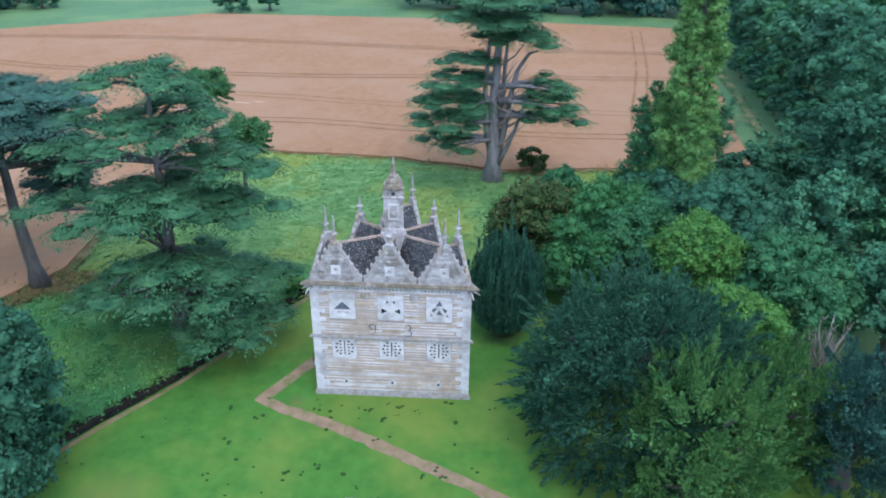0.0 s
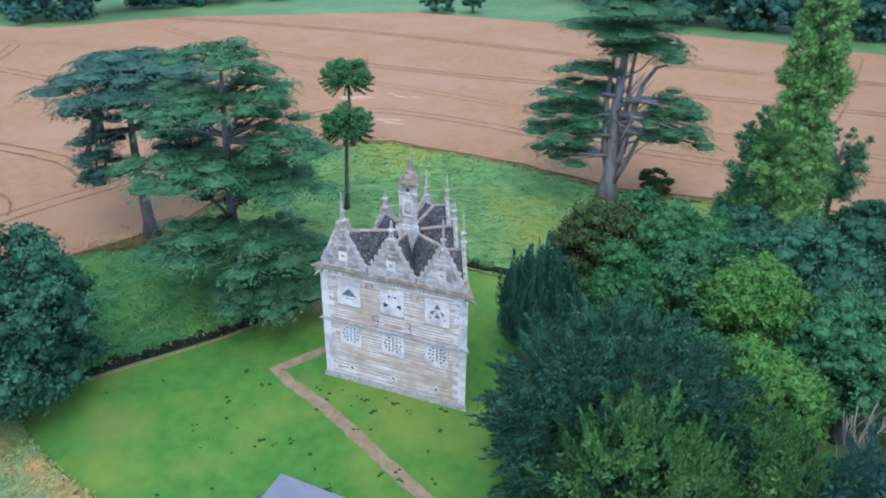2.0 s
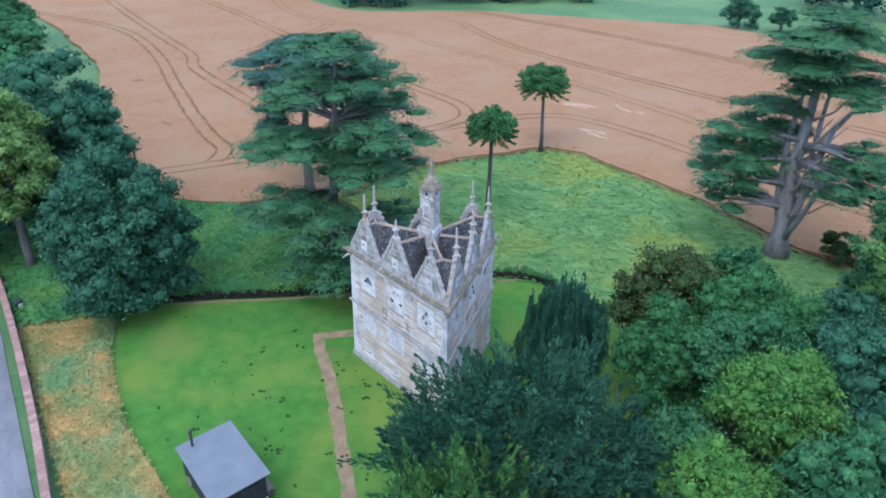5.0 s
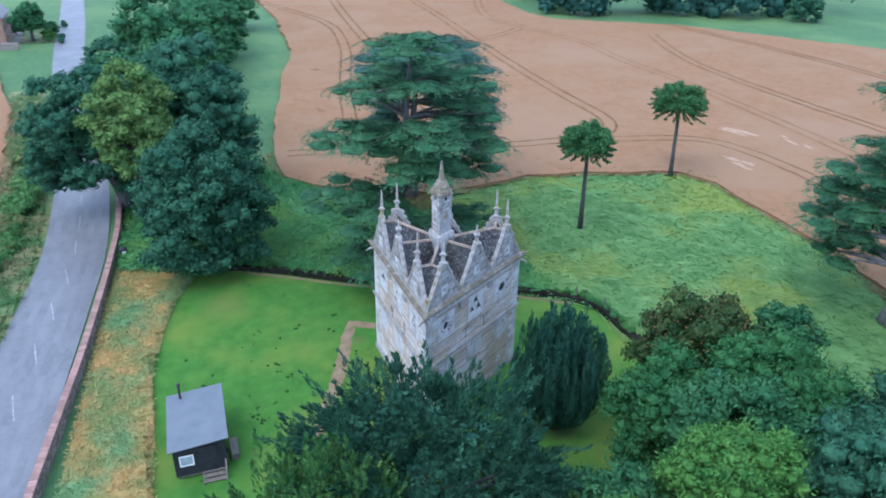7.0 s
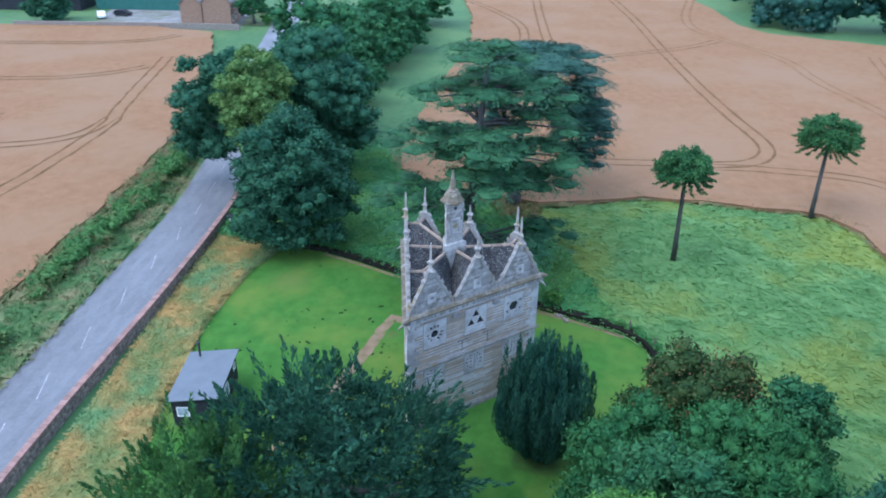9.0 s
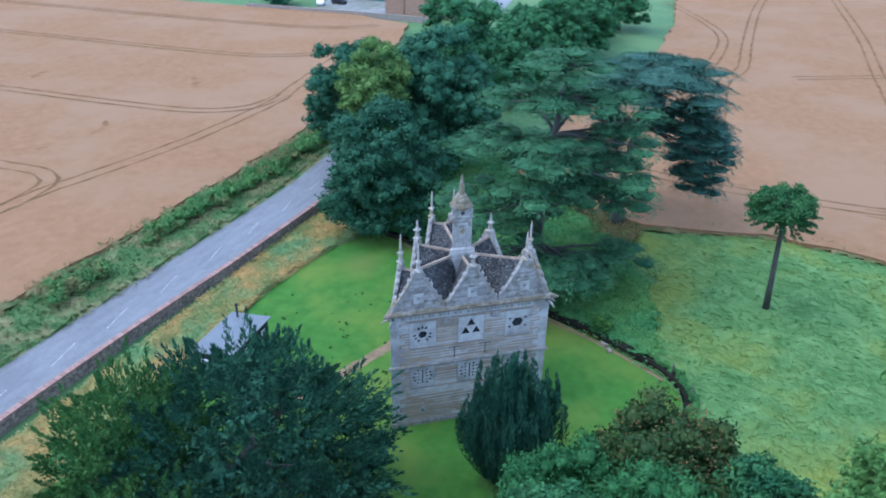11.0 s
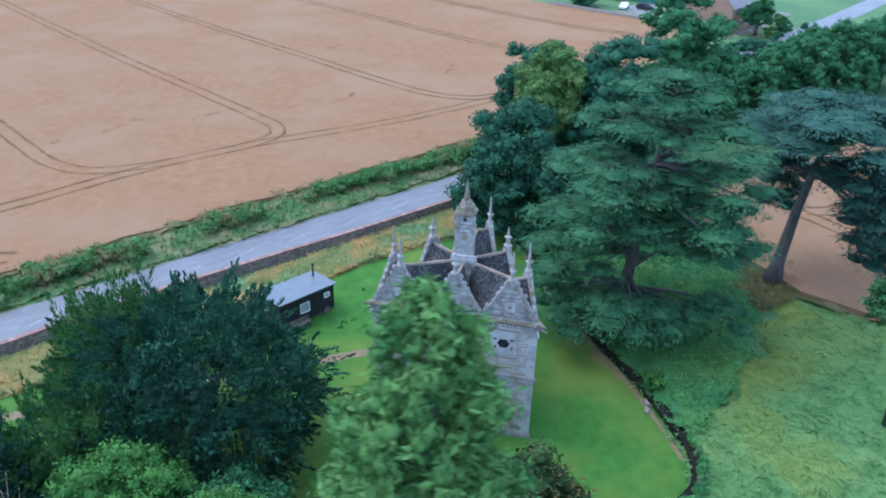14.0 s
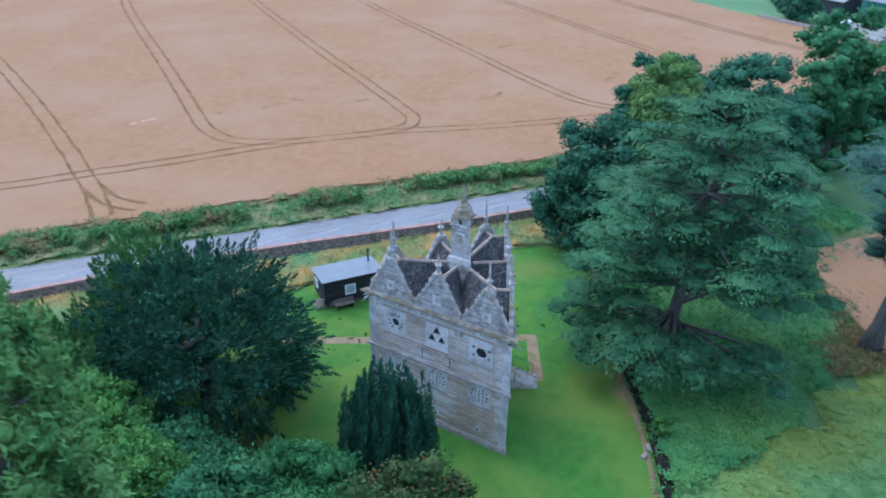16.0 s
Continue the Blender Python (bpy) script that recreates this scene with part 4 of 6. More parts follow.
# chimney: three-sided shaft on a wider base, with a cap and spire
stack = part("chimney", bmesh.new(), M["gablestone"], lodge, "three-sided pale stone chimney with a pointed cap")
bm = bmesh.new()
T0 = radians(90)
lathe(bm, [(1.0, 9.2), (1.0, 11.1), (0.94, 11.22), (0.94, 11.32), (0.76, 11.42), (0.76, 13.42), (0.84, 13.47), (0.84, 13.55), (0.76, 13.6), (0.76, 14.05)], 3, (0, 0, 0), T0)
bmesh.ops.bevel(bm, geom=[e for e in bm.edges if abs(e.verts[0].co.z - e.verts[1].co.z) > 0.5], offset=0.05, segments=1, affect="EDGES")
bmesh.ops.recalc_face_normals(bm, faces=bm.faces)
bm.to_mesh(stack.data), bm.free()
for z0, z1, r in ((14.05, 14.13, 0.66), (14.13, 14.24, 0.76), (14.24, 14.32, 0.68)):
    bm = bmesh.new()
    lathe(bm, [(r, z0), (r, z1)], 6, (0, 0, 0), T0)
    part("chimney_moulding", bm, M["moss"], stack)
bm = bmesh.new()
lathe(bm, [(0.62, 14.32), (0.52, 14.5), (0.54, 14.55), (0.36, 14.8), (0.37, 14.86), (0.22, 15.0), (0.20, 15.1), (0.05, 16.12), (0.02, 16.2)], 6, (0, 0, 0), T0)
part("spire", bm, M["moss"], stack, "mossy stepped stone spire")
for i in range(3):
    m = Matrix.Rotation(radians(120 * i), 4, "Z") @ Matrix.Translation((0, -0.385, 0))
    part("carved_panel", plate([(-0.34, 12.0), (0.34, 12.0), (0.34, 13.1), (-0.34, 13.1)], [[(-0.25, 12.12), (0.25, 12.12), (0.25, 12.98), (-0.25, 12.98)]], 0.06, m, 0.035), M["stone"], stack)
    part("smoke_hole", plate(hexa(10, 0.13, 0, 1, 13.78), [], 0.03, m, 0.008), M["iron"], stack)
    part("emblem", plate(hexa(6, 0.2, 0, 1, 12.55), [], 0.06, m, 0.03), M["lichen"], stack)

# the door in the north-west wall and its steps
m = WALLS[2] @ Matrix.Translation((2.2, 0, 0))
part("door", plate([(-0.5, 0.75), (0.5, 0.75), (0.5, 2.4), (0, 2.8), (-0.5, 2.4)], [], 0.06, m, 0.045), M["door"], lodge, "plank door under a pointed head")
steps = thing("entrance_steps", "short flight of worn grey stone steps against the lodge", "steps")
for i in range(5):
    bm = bmesh.new()
    box(bm, -0.75, 0.75, -0.8 - 0.36 * (5 - i), -0.09, 0.155 * i - (0.05 if i == 0 else 0), 0.155 * (i + 1), m)
    bmesh.ops.bevel(bm, geom=list(bm.edges), offset=0.015, affect="EDGES")
    part("step", bm, M["lichen"], steps)
for s in (-1, 1):
    bm = bmesh.new()
    tube(bm, [m @ Vector((s * 0.7, -2.4, 0.1)), m @ Vector((s * 0.7, -2.4, 1.05)), m @ Vector((s * 0.7, -0.95, 1.75)), m @ Vector((s * 0.7, -0.95, 0.7))], [0.025] * 4, 6)
    part("handrail", bm, M["iron"], steps)


# ---- trees ----
def pads_crown(rng, tiers, leaf=0.25, dense=125):
    """Flat layered foliage: tiers of (x, y, z, reach, limbs, droop)."""
    pieces, limbs = [], []
    for x, y, z, reach, count, droop in tiers:
        turn = rng.uniform(0, math.tau)
        for i in range(count):
            a = turn + math.tau * i / count + rng.normal(0, 0.22)
            long = reach * rng.uniform(0.72, 1.05)
            limbs.append((x, y, z, a, long, droop))
            for t in (0.42, 0.66, 0.9) if reach > 4.3 else (0.42, 0.86):
                r = (0.17 + 0.13 * t) * reach * rng.uniform(0.85, 1.25) + 0.6
                side = rng.normal(0, 0.14) * long
                c = np.array([x + math.cos(a) * long * t - math.sin(a) * side, y + math.sin(a) * long * t + math.cos(a) * side, z + 0.35 * math.sin(t * 2.6) - droop * t * t + rng.normal(0, 0.22)])
                k = int(dense * r * r) + 50
                rho, th = np.sqrt(rng.random(k)), rng.uniform(0, math.tau, k)
                rim = 1.0 + 0.16 * np.sin(th * 5 + c[0] * 3) + 0.10 * np.sin(th * 9 + c[1] * 5)
                u = np.stack([np.cos(th) * rho, np.sin(th) * rho, np.zeros(k)], axis=1)
                p = c + u * (r * rim)[:, None] + np.stack([np.zeros(k), np.zeros(k), 0.26 * (1 - rho ** 2) - 0.42 * rho ** 3 + rng.normal(0, 0.05, k)], axis=1)
                d = u * 1.2 + np.array([math.cos(a), math.sin(a), 0]) * 0.6 + rng.normal(0, 0.34, (k, 3)) * np.array([1, 1, 0.3]) - np.array([0, 0, 0.14]) * (1 + rho[:, None])
                length = leaf * rng.uniform(0.6, 1.35, k)
                pieces.append(sprays(p, d, np.array([[0, 0, 1.0]]) + 0.35 * u + rng.normal(0, 0.16, (k, 3)), length, length * 0.36))
                pieces.append(lump(c - np.array([0, 0, 0.16]), np.array([r * 0.74, r * 0.74, 0.16]), rng, 10))
    return join(pieces), limbs


def cedar(name, at, label, material, tiers, trunk, girth, seed, snags=0, fork=0.0, leaders=(), bark="bark"):
    """A layered conifer: bare trunk, level limbs, flat plates of needles."""
    rng = np.random.default_rng(seed)
    root = thing(name, label, "tree", (at[0], at[1], 0))
    crown, limbs = pads_crown(rng, tiers)
    bm = bmesh.new()
    k = len(trunk)
    tube(bm, trunk, [girth * 1.5 if i == 0 else girth * (1 - 0.82 * i / (k - 1)) for i in range(k)], 10)
    for x, y, z, a, long, droop in limbs:
        zs = [q[2] for q in trunk]
        o = Vector([float(np.interp(max(z - 0.9, fork, 1.5), zs, [q[j] for q in trunk])) for j in range(3)])
        if z < fork - 1:
            o = Vector((x * 0.75, y * 0.75, fork + 2.2))
        e = Vector((x + math.cos(a) * long * 0.8, y + math.sin(a) * long * 0.8, z + 0.1 - droop * 0.6))
        c = o.lerp(e, 0.5) + Vector((0, 0, 0.25))
        g = girth * 0.32
        limb = bmesh.new()
        tube(limb, [o, c, e], [g, g * 0.6, g * 0.15], 5)
        part("limb", limb, M[bark], root)
    for line, g in leaders:
        tube(bm, line, [g * (1 - 0.7 * i / (len(line) - 1)) for i in range(len(line))], 8)
    part("trunk", bm, M[bark], root)
    for i in range(snags):
        a, z = rng.uniform(-1.2, 1.2), rng.uniform(4, 13)
        o = Vector([float(np.interp(z, [q[2] for q in trunk], [q[j] for q in trunk])) for j in range(3)])
        w = Vector((math.cos(a), math.sin(a), rng.uniform(0.1, 0.9))) * rng.uniform(2.0, 4.2)
        bm = bmesh.new()
        tube(bm, [o, o + w * 0.5 + Vector((0, 0, -0.3)), o + w + Vector((0, 0, rng.uniform(0, 1.2)))], [0.16, 0.1, 0.03], 5)
        part("dead_limb", bm, M["deadwood"], root, "bare bleached limb")
    part("crown", arrays("crown", *crown, M[material]), M[material], root)
    return root


cedar("cedar_tree", (-16.4, 2.6), "large green cedar with wide flat layered boughs over the bank", "cedar",
      [(-0.2, 1.4, 19.8, 3.6, 7, 0.6), (2.6, 1.2, 17.1, 2.6, 4, 0.8), (-3.2, 1.0, 17.0, 2.8, 4, 0.8), (0.0, 5.0, 17.2, 3.2, 5, 1.0), (0.0, -2.6, 17.0, 2.8, 4, 0.8), (0.3, 5.8, 14.6, 3.4, 5, 1.2), (0.2, 6.4, 12.2, 3.6, 5, 1.3), (-0.4, 6.4, 9.8, 3.2, 5, 1.3),
       (0.2, -3.8, 13.2, 4.0, 5, 0.8), (-6.0, 0.6, 14.8, 2.8, 4, 0.8), (4.8, 1.2, 14.4, 3.2, 5, 1.2), (-0.4, 0.8, 12.0, 4.6, 6, 0.9), (-6.8, 0.0, 11.3, 3.6, 4, 1.4), (4.8, 0.4, 11.4, 3.4, 5, 1.0), (1.2, -4.2, 8.6, 4.2, 5, 1.0),
       (3.8, -2.2, 7.4, 3.8, 5, 1.3), (5.6, 2.4, 5.0, 3.2, 5, 1.5), (5.8, -1.0, 3.8, 2.8, 5, 1.2), (-4.6, -1.2, 5.6, 2.6, 4, 1.6), (-4.8, 4.8, 8.2, 3.4, 5, 1.2), (-1.0, 7.2, 4.0, 2.6, 5, 1.0), (4.4, -4.0, 4.4, 2.8, 5, 1.2), (3.0, 4.2, 4.4, 2.8, 5, 1.2), (1.6, 3.4, 10.4, 3.0, 4, 1.0)],
      [(0, 0, -0.3), (0.05, 0.1, 2.5), (-0.1, 0.5, 8), (-0.2, 1.0, 14), (-0.2, 1.4, 19.2)], 0.62, 21)
cedar("umbrella_cedar", (-31.7, 9.3), "tall blue-green cedar with a flat top on a leaning bare trunk", "cedar_blue",
      [(-0.4, 1.8, 16.6, 5.4, 8, 0.9), (-0.4, 2.0, 15.2, 7.2, 10, 1.3), (-1.8, -1.0, 13.4, 3.4, 6, 1.2), (-2.0, -1.6, 10.4, 2.4, 5, 1.1), (-2.4, -2.0, 8.6, 2.2, 5, 1.1), (-2.4, -2.0, 7.0, 1.8, 5, 1.0), (0.3, 5.6, 12.6, 4.2, 7, 1.3), (0.3, 6.2, 11.0, 3.6, 6, 1.2), (0.2, 6.8, 9.6, 3.2, 6, 1.2), (0.2, 7.0, 8.2, 2.9, 6, 1.2), (0.2, 7.0, 6.9, 2.6, 5, 1.2), (0.2, 7.2, 5.4, 2.0, 5, 1.0)],
      [(0.5, 0, -0.3), (0.3, 0.05, 2), (-0.2, 0.3, 7), (-0.5, 0.9, 12), (-0.3, 1.8, 16)], 0.68, 22, fork=10.5)
cedar("old_cedar", (7.0, 36.6), "old dark cedar with broken bleached limbs at the field edge", "cedar",
      [(0, 0, 22.0, 2.4, 6, 0.4), (0.4, 0, 20.4, 4.6, 7, 0.6), (-0.6, 0, 18.6, 5.0, 7, 0.7), (1.8, 0, 16.8, 4.4, 6, 0.8), (-3.2, -0.5, 14.2, 3.6, 5, 0.7), (-4.0, -0.5, 12.2, 4.2, 6, 0.9), (-4.8, -0.8, 10.2, 4.4, 6, 1.1),
       (5.6, -0.5, 11.8, 2.8, 6, 0.8), (6.0, -0.5, 10.2, 3.6, 6, 1.0), (6.0, -0.6, 8.6, 3.8, 5, 1.1), (-5.0, -1.2, 8.0, 4.2, 6, 1.1), (-5.2, -1.4, 5.8, 3.6, 5, 1.2)],
      [(0, 0, -0.3), (0.0, 0.05, 2.5), (-0.2, 0, 9), (0.1, 0, 16), (0.2, 0, 22)], 0.95, 23, snags=22, fork=3.0, bark="palebark",
      leaders=(([(0.2, 0, 2.0), (1.0, 0.1, 5.5), (1.5, 0.2, 9.5), (2.2, 0.1, 12.8), (3.3, 0.0, 14.6), (4.3, 0, 14.9)], 0.42), ([(-0.1, 0, 2.5), (-0.9, -0.2, 6), (-1.2, -0.2, 11), (-0.9, 0, 16), (-1.2, 0, 19)], 0.42),
               ([(0.3, -0.2, 1.6), (1.6, -0.5, 4.6), (2.6, -0.7, 7.5), (3.4, -0.6, 10.5)], 0.34), ([(0.1, 0.2, 3.0), (0.7, 0.7, 8), (0.9, 0.6, 14), (1.3, 0.3, 19.5)], 0.36)))


def monkey_puzzle(at, height, r, label, seed, lean):
    """A bare pole with a parasol of drooping ropes of leaves."""
    rng = np.random.default_rng(seed)
    root = thing("monkey_puzzle_tree", label, "tree", (at[0], at[1], 0), "monkey puzzle trees")
    bm = bmesh.new()
    tube(bm, [(0, 0, -0.2), (lean[0] * 0.3, lean[1] * 0.3, height * 0.3), (lean[0] * 0.7, lean[1] * 0.7, height * 0.7), (lean[0], lean[1], height - 0.4)], [0.30, 0.22, 0.18, 0.09], 8)
    pieces = []
    mid = np.array([lean[0], lean[1], height - 0.68 * r])
    pieces.append(leafy(rng, dome(rng, mid + np.array([0, 0, 0.1 * r]), (r * 0.80, r * 0.80, r * 0.62), 34, r * 0.23, -0.45, 0.2), 8500, 0.22, 0.45, 0.1, 1.0, 0.6, knobs=3))
    for i in range(56):
        a = i * 2.39996
        up = 0.30 - 0.85 * (i + 0.5) / 56
        flat = math.sqrt(1 - up * up)
        end = mid + np.array([math.cos(a) * flat * r, math.sin(a) * flat * r, up * r * 0.86]) * rng.uniform(0.76, 0.98) * (1 + 0.08 * math.sin(2 * a + seed))
        o = np.array([lean[0], lean[1], mid[2] + 0.35 * up * r])
        k = 30
        s = np.linspace(0.25, 1, k)
        sag = 0.5 * (1 - up)
        c = o + (end - o) * s[:, None] + np.stack([np.zeros(k), np.zeros(k), 0.3 * np.sin(s * math.pi) - sag * s ** 2 + sag * 0.8 * s ** 6], axis=1)
        if i % 6 == 0:
            tube(bm, [Vector(c[0]), Vector(c[k // 2]), Vector(c[-1])], [0.06, 0.05, 0.02], 4)
        n3 = 4
        c = np.repeat(c, n3, axis=0)
        d = rng.normal(0, 1, (k * n3, 3)) + np.array([math.cos(a), math.sin(a), 0.1]) * 0.9
        length = rng.uniform(0.16, 0.29, k * n3)
        pieces.append(sprays(c, d, rng.normal(0, 1, (k * n3, 3)), length, length * 0.5))
    part("trunk", bm, M["bark"], root)
    part("crown", arrays("crown", *join(pieces), M["puzzle"]), M["puzzle"], root)


monkey_puzzle((-17.4, 22.4), 11.2, 2.75, "slim monkey puzzle tree with a dark parasol crown in the meadow", 31, (0.9, -0.7))
monkey_puzzle((-26.3, 40.4), 10.9, 3.4, "monkey puzzle tree with a drooping dark crown by the wheat", 32, (-0.5, 0.1))


def irish_yew(at):
    """Many upright dark shoots from one foot."""
    rng = np.random.default_rng(41)
    root = thing("irish_yew", "dark upright columnar yew beside the lodge", "tree", (at[0], at[1], 0))
    bm = bmesh.new()
    tube(bm, [(0, 0, -0.2), (0.05, 0, 1.5), (0, 0.1, 5)], [0.5, 0.4, 0.1], 8)
    part("trunk", bm, M["bark"], root)
    pieces = []
    for i in range(58):
        rho = math.sqrt((i + 0.5) / 58)
        a = i * 2.39996 + rng.normal(0, 0.12)
        out = np.array([math.cos(a), math.sin(a), 0.0])
        foot = out * rho * 1.55 + np.array([0, 0, 0.15 + 0.7 * rho])
        top = out * rho * 2.5 + np.array([0, 0, (9.6 - 3.3 * rho ** 1.8) * rng.uniform(0.86, 1.05)])
        for piece in range(3):
            lean_to = rng.normal(0, 0.26, 3) * np.array([1, 1, 0])
            tip = top + lean_to - np.array([0, 0, piece * rng.uniform(0.3, 1.0)])
            k = 260
            s = rng.random(k) ** 0.8
            w = 0.28 * np.clip(s * 3, 0, 1) * (1 - s ** 2.2) + 0.02
            th = rng.uniform(0, math.tau, k)
            bow = np.sin(s * math.pi)[:, None] * out * 0.7 * rho
            o = np.stack([np.cos(th), np.sin(th), np.zeros(k)], axis=1)
            p = foot + (tip - foot) * s[:, None] + bow + o * w[:, None]
            d = o * 0.32 + np.array([0, 0, 1.0]) + rng.normal(0, 0.14, (k, 3))
            length = rng.uniform(0.20, 0.38, k)
            pieces.append(sprays(p, d, o + rng.normal(0, 0.25, (k, 3)), length, length * 0.24))
    pieces.append(lump(np.array([0, 0, 3.4]), np.array([1.5, 1.5, 3.2]), rng, 12))
    part("crown", arrays("crown", *join(pieces), M["yew_dark"]), M["yew_dark"], root)


irish_yew((7.6, 5.1))


def broad(name, at, h, r, label, material, seed, leaf=0.42, count=9000, clumps=34, low=-0.4, trunk=0.35, cr=0.30, squash=1.0, lift=0.15, group="", aspect=0.6, base=None, loose=0.3, knobs=5, lean=(0, 0)):
    rng = np.random.default_rng(seed)
    zc = h - r * squash if base is None else (h + base) / 2
    rz = h - zc
    cl = dome(rng, (*lean, zc), (r * 0.86, r * 0.86, rz * 0.86), clumps, (r * r * rz) ** (1 / 3) * cr, low)
    cl += [(*lean, zc, r * 0.5, r * 0.5, rz * 0.5)]
    return tree(name, at, label, material, leafy(rng, cl, count, leaf, aspect, lift, loose, knobs=knobs), max(2.0, zc + 0.2 * rz), trunk, 5, r * 0.6, lean, group, seed=seed)


def spready_yew(name, at, h, r, label, material, seed, count, per, leaf=0.3, width=0.5, lift=0.2, sag=0.0, low=-0.6, aspect=0.3, flat_fan=0.7, split=3, inner=0.6):
    rng = np.random.default_rng(seed)
    return tree(name, at, label, material, plumes(rng, h, r, count, per, leaf, width, lift, low, inner, split, sag=sag, aspect=aspect, flat_fan=flat_fan), h * 0.6, 0.6, 6, r * 0.6, seed=seed)


spready_yew("yew_tree", (15.2, -6.9), 11.9, 8.1, "broad dark green yew with feathery drooping sprays", "yew", 51, 380, 60, 0.30, 0.42, 0.4, 0.15, flat_fan=0.75, split=2, low=-0.75, inner=0.72)
spready_yew("yew_tree", (17.2, -12.6), 11.0, 4.8, "mid-green conifer crowding against the larger yew", "cypress", 52, 130, 74, 0.28, 0.40, 1.0, split=2, inner=0.70)
berry_tree = broad("berry_tree", (10.3, 13.3), 10.0, 4.2, "rounded dark bronze-green tree dotted with orange berries", "copper", 53, 0.25, 20000, 44, -0.7, 0.25, 0.26, 1.25, loose=0.6)
rng = np.random.default_rng(153)
u = unit(rng.normal(size=(420, 3)))
u[:, 2] = np.abs(u[:, 2]) * 1.0 + 0.05
tufts = [lump(np.array([0, 0, 5.6]) + q * np.array([4.2, 4.2, 4.3]) * rng.uniform(0.70, 0.90), np.array([0.06, 0.06, 0.05]) * rng.uniform(0.7, 1.4), rng, 5) for q in u]
tagged(part("berry_mass", arrays("berry_mass", *join(tufts), M["berry"]), M["berry"], berry_tree, "orange berry clusters"), kind="stuff")
broad("shrub_tree", (13.7, 8.4), 8.4, 3.6, "pale grey-green willow-like tree", "willow", 54, 0.26, 20000, 34, -0.6, squash=1.15, loose=0.95, lift=0.8, aspect=0.36)
broad("shrub_tree", (16.2, 13.4), 10.4, 3.9, "bushy mid-green tree beside the berry tree", "willow", 55, 0.26, 21000, 36, -0.6, squash=1.15, loose=0.95, lift=0.8, aspect=0.36)
broad("slender_tree", (12.4, 17.8), 9.6, 2.3, "thin dark upright young tree", "ash", 56, 0.26, 9000, 22, -0.8, squash=1.8, loose=0.7)
broad("maple_tree", (21.4, 5.8), 10.2, 3.2, "bright yellow-green tree in the grove", "lime", 57, 0.24, 20000, 40, -0.5, loose=0.85, lift=0.4, aspect=0.42)
broad("maple_tree", (22.4, -1.4), 8.6, 3.5, "yellow-green maple among darker trees", "lime", 58, 0.24, 20000, 40, -0.5, loose=0.85, lift=0.4, aspect=0.42)
broad("grove_tree", (19.0, 1.8), 6.4, 3.4, "dark green tree in the grove", "ash", 59, 0.29, 12000, 30, -0.5, loose=0.9, lift=0.5, aspect=0.42)
broad("grove_tree", (18.0, 9.2), 9.6, 3.6, "mid-green tree in the grove", "ash", 60, 0.29, 12000, 30, -0.5, loose=0.9, lift=0.5, aspect=0.42)
broad("grove_tree", (25.0, 11.0), 11.0, 4.6, "leafy green tree in the grove", "oak", 61, 0.29, 13600, 32, -0.5, loose=0.9, lift=0.5, aspect=0.42)
broad("grove_tree", (27.5, 3.4), 10.0, 4.6, "mid-green tree in the grove", "ash", 62, 0.29, 13600, 32, -0.5, loose=0.9, lift=0.5, aspect=0.42)
broad("grove_tree", (20.5, 16.5), 9.5, 4.2, "dark green tree at the foot of the tall conifer", "oak", 63, 0.29, 12000, 30, -0.5, loose=0.9, lift=0.5, aspect=0.42)
broad("grove_tree", (29.0, 19.0), 8.6, 4.4, "dark leafy tree in the grove", "oak", 64, 0.29, 12000, 32, -0.5, loose=0.9, lift=0.5, aspect=0.42)
broad("grove_tree", (25.0, 26.0), 6.2, 4.2, "mid-green tree at the grove's edge", "ash", 65, 0.29, 12000, 32, -0.5, loose=0.9, lift=0.5, aspect=0.42)
spready_yew("blue_spruce", (27.0, -9.0), 9.0, 4.4, "dark bluish spruce with tiered sprays", "haze_spruce", 66, 100, 80, 0.28, 0.38, 0.2, 0.2, split=2, inner=0.7)
spready_yew("spruce", (22.0, -8.0), 8.6, 4.6, "mid-green conifer with drooping sprays", "cypress", 67, 120, 74, 0.28, 0.40, 1.0, split=2, inner=0.7)


def tall_conifer(at, h, widths, label, material, seed, clumps, count, leaf=0.2, low=1.5):
    """A tall shaggy conifer with a slim, broken outline; widths are (height, radius)."""
    rng = np.random.default_rng(seed)
    cl = []
    for i in range(clumps):
        t = (i + 0.5) / clumps
        z = low + (h - low - 0.4) * t
        r = float(np.interp(z, [q[0] for q in widths], [q[1] for q in widths]))
        a = i * 2.39996 + rng.normal(0, 0.2)
        k = rng.uniform(0.4, 1.0) * (1 + 0.18 * math.sin(z * 1.1 + 2 * a))
        s = (0.54 + 0.52 * (1 - t)) * rng.uniform(0.75, 1.35) * float(np.interp(z, (h - 3.2, h), (1.0, 0.4)))
        cl.append((math.cos(a) * r * k, math.sin(a) * r * k, z, s, s, s * 0.9))
    return tree("tall_conifer", at, label, material, leafy(rng, cl, count, leaf, 0.30, 0.5, 1.0, 0.70, knobs=2), h - 1.5, 0.42, 12, 1.1, seed=seed)


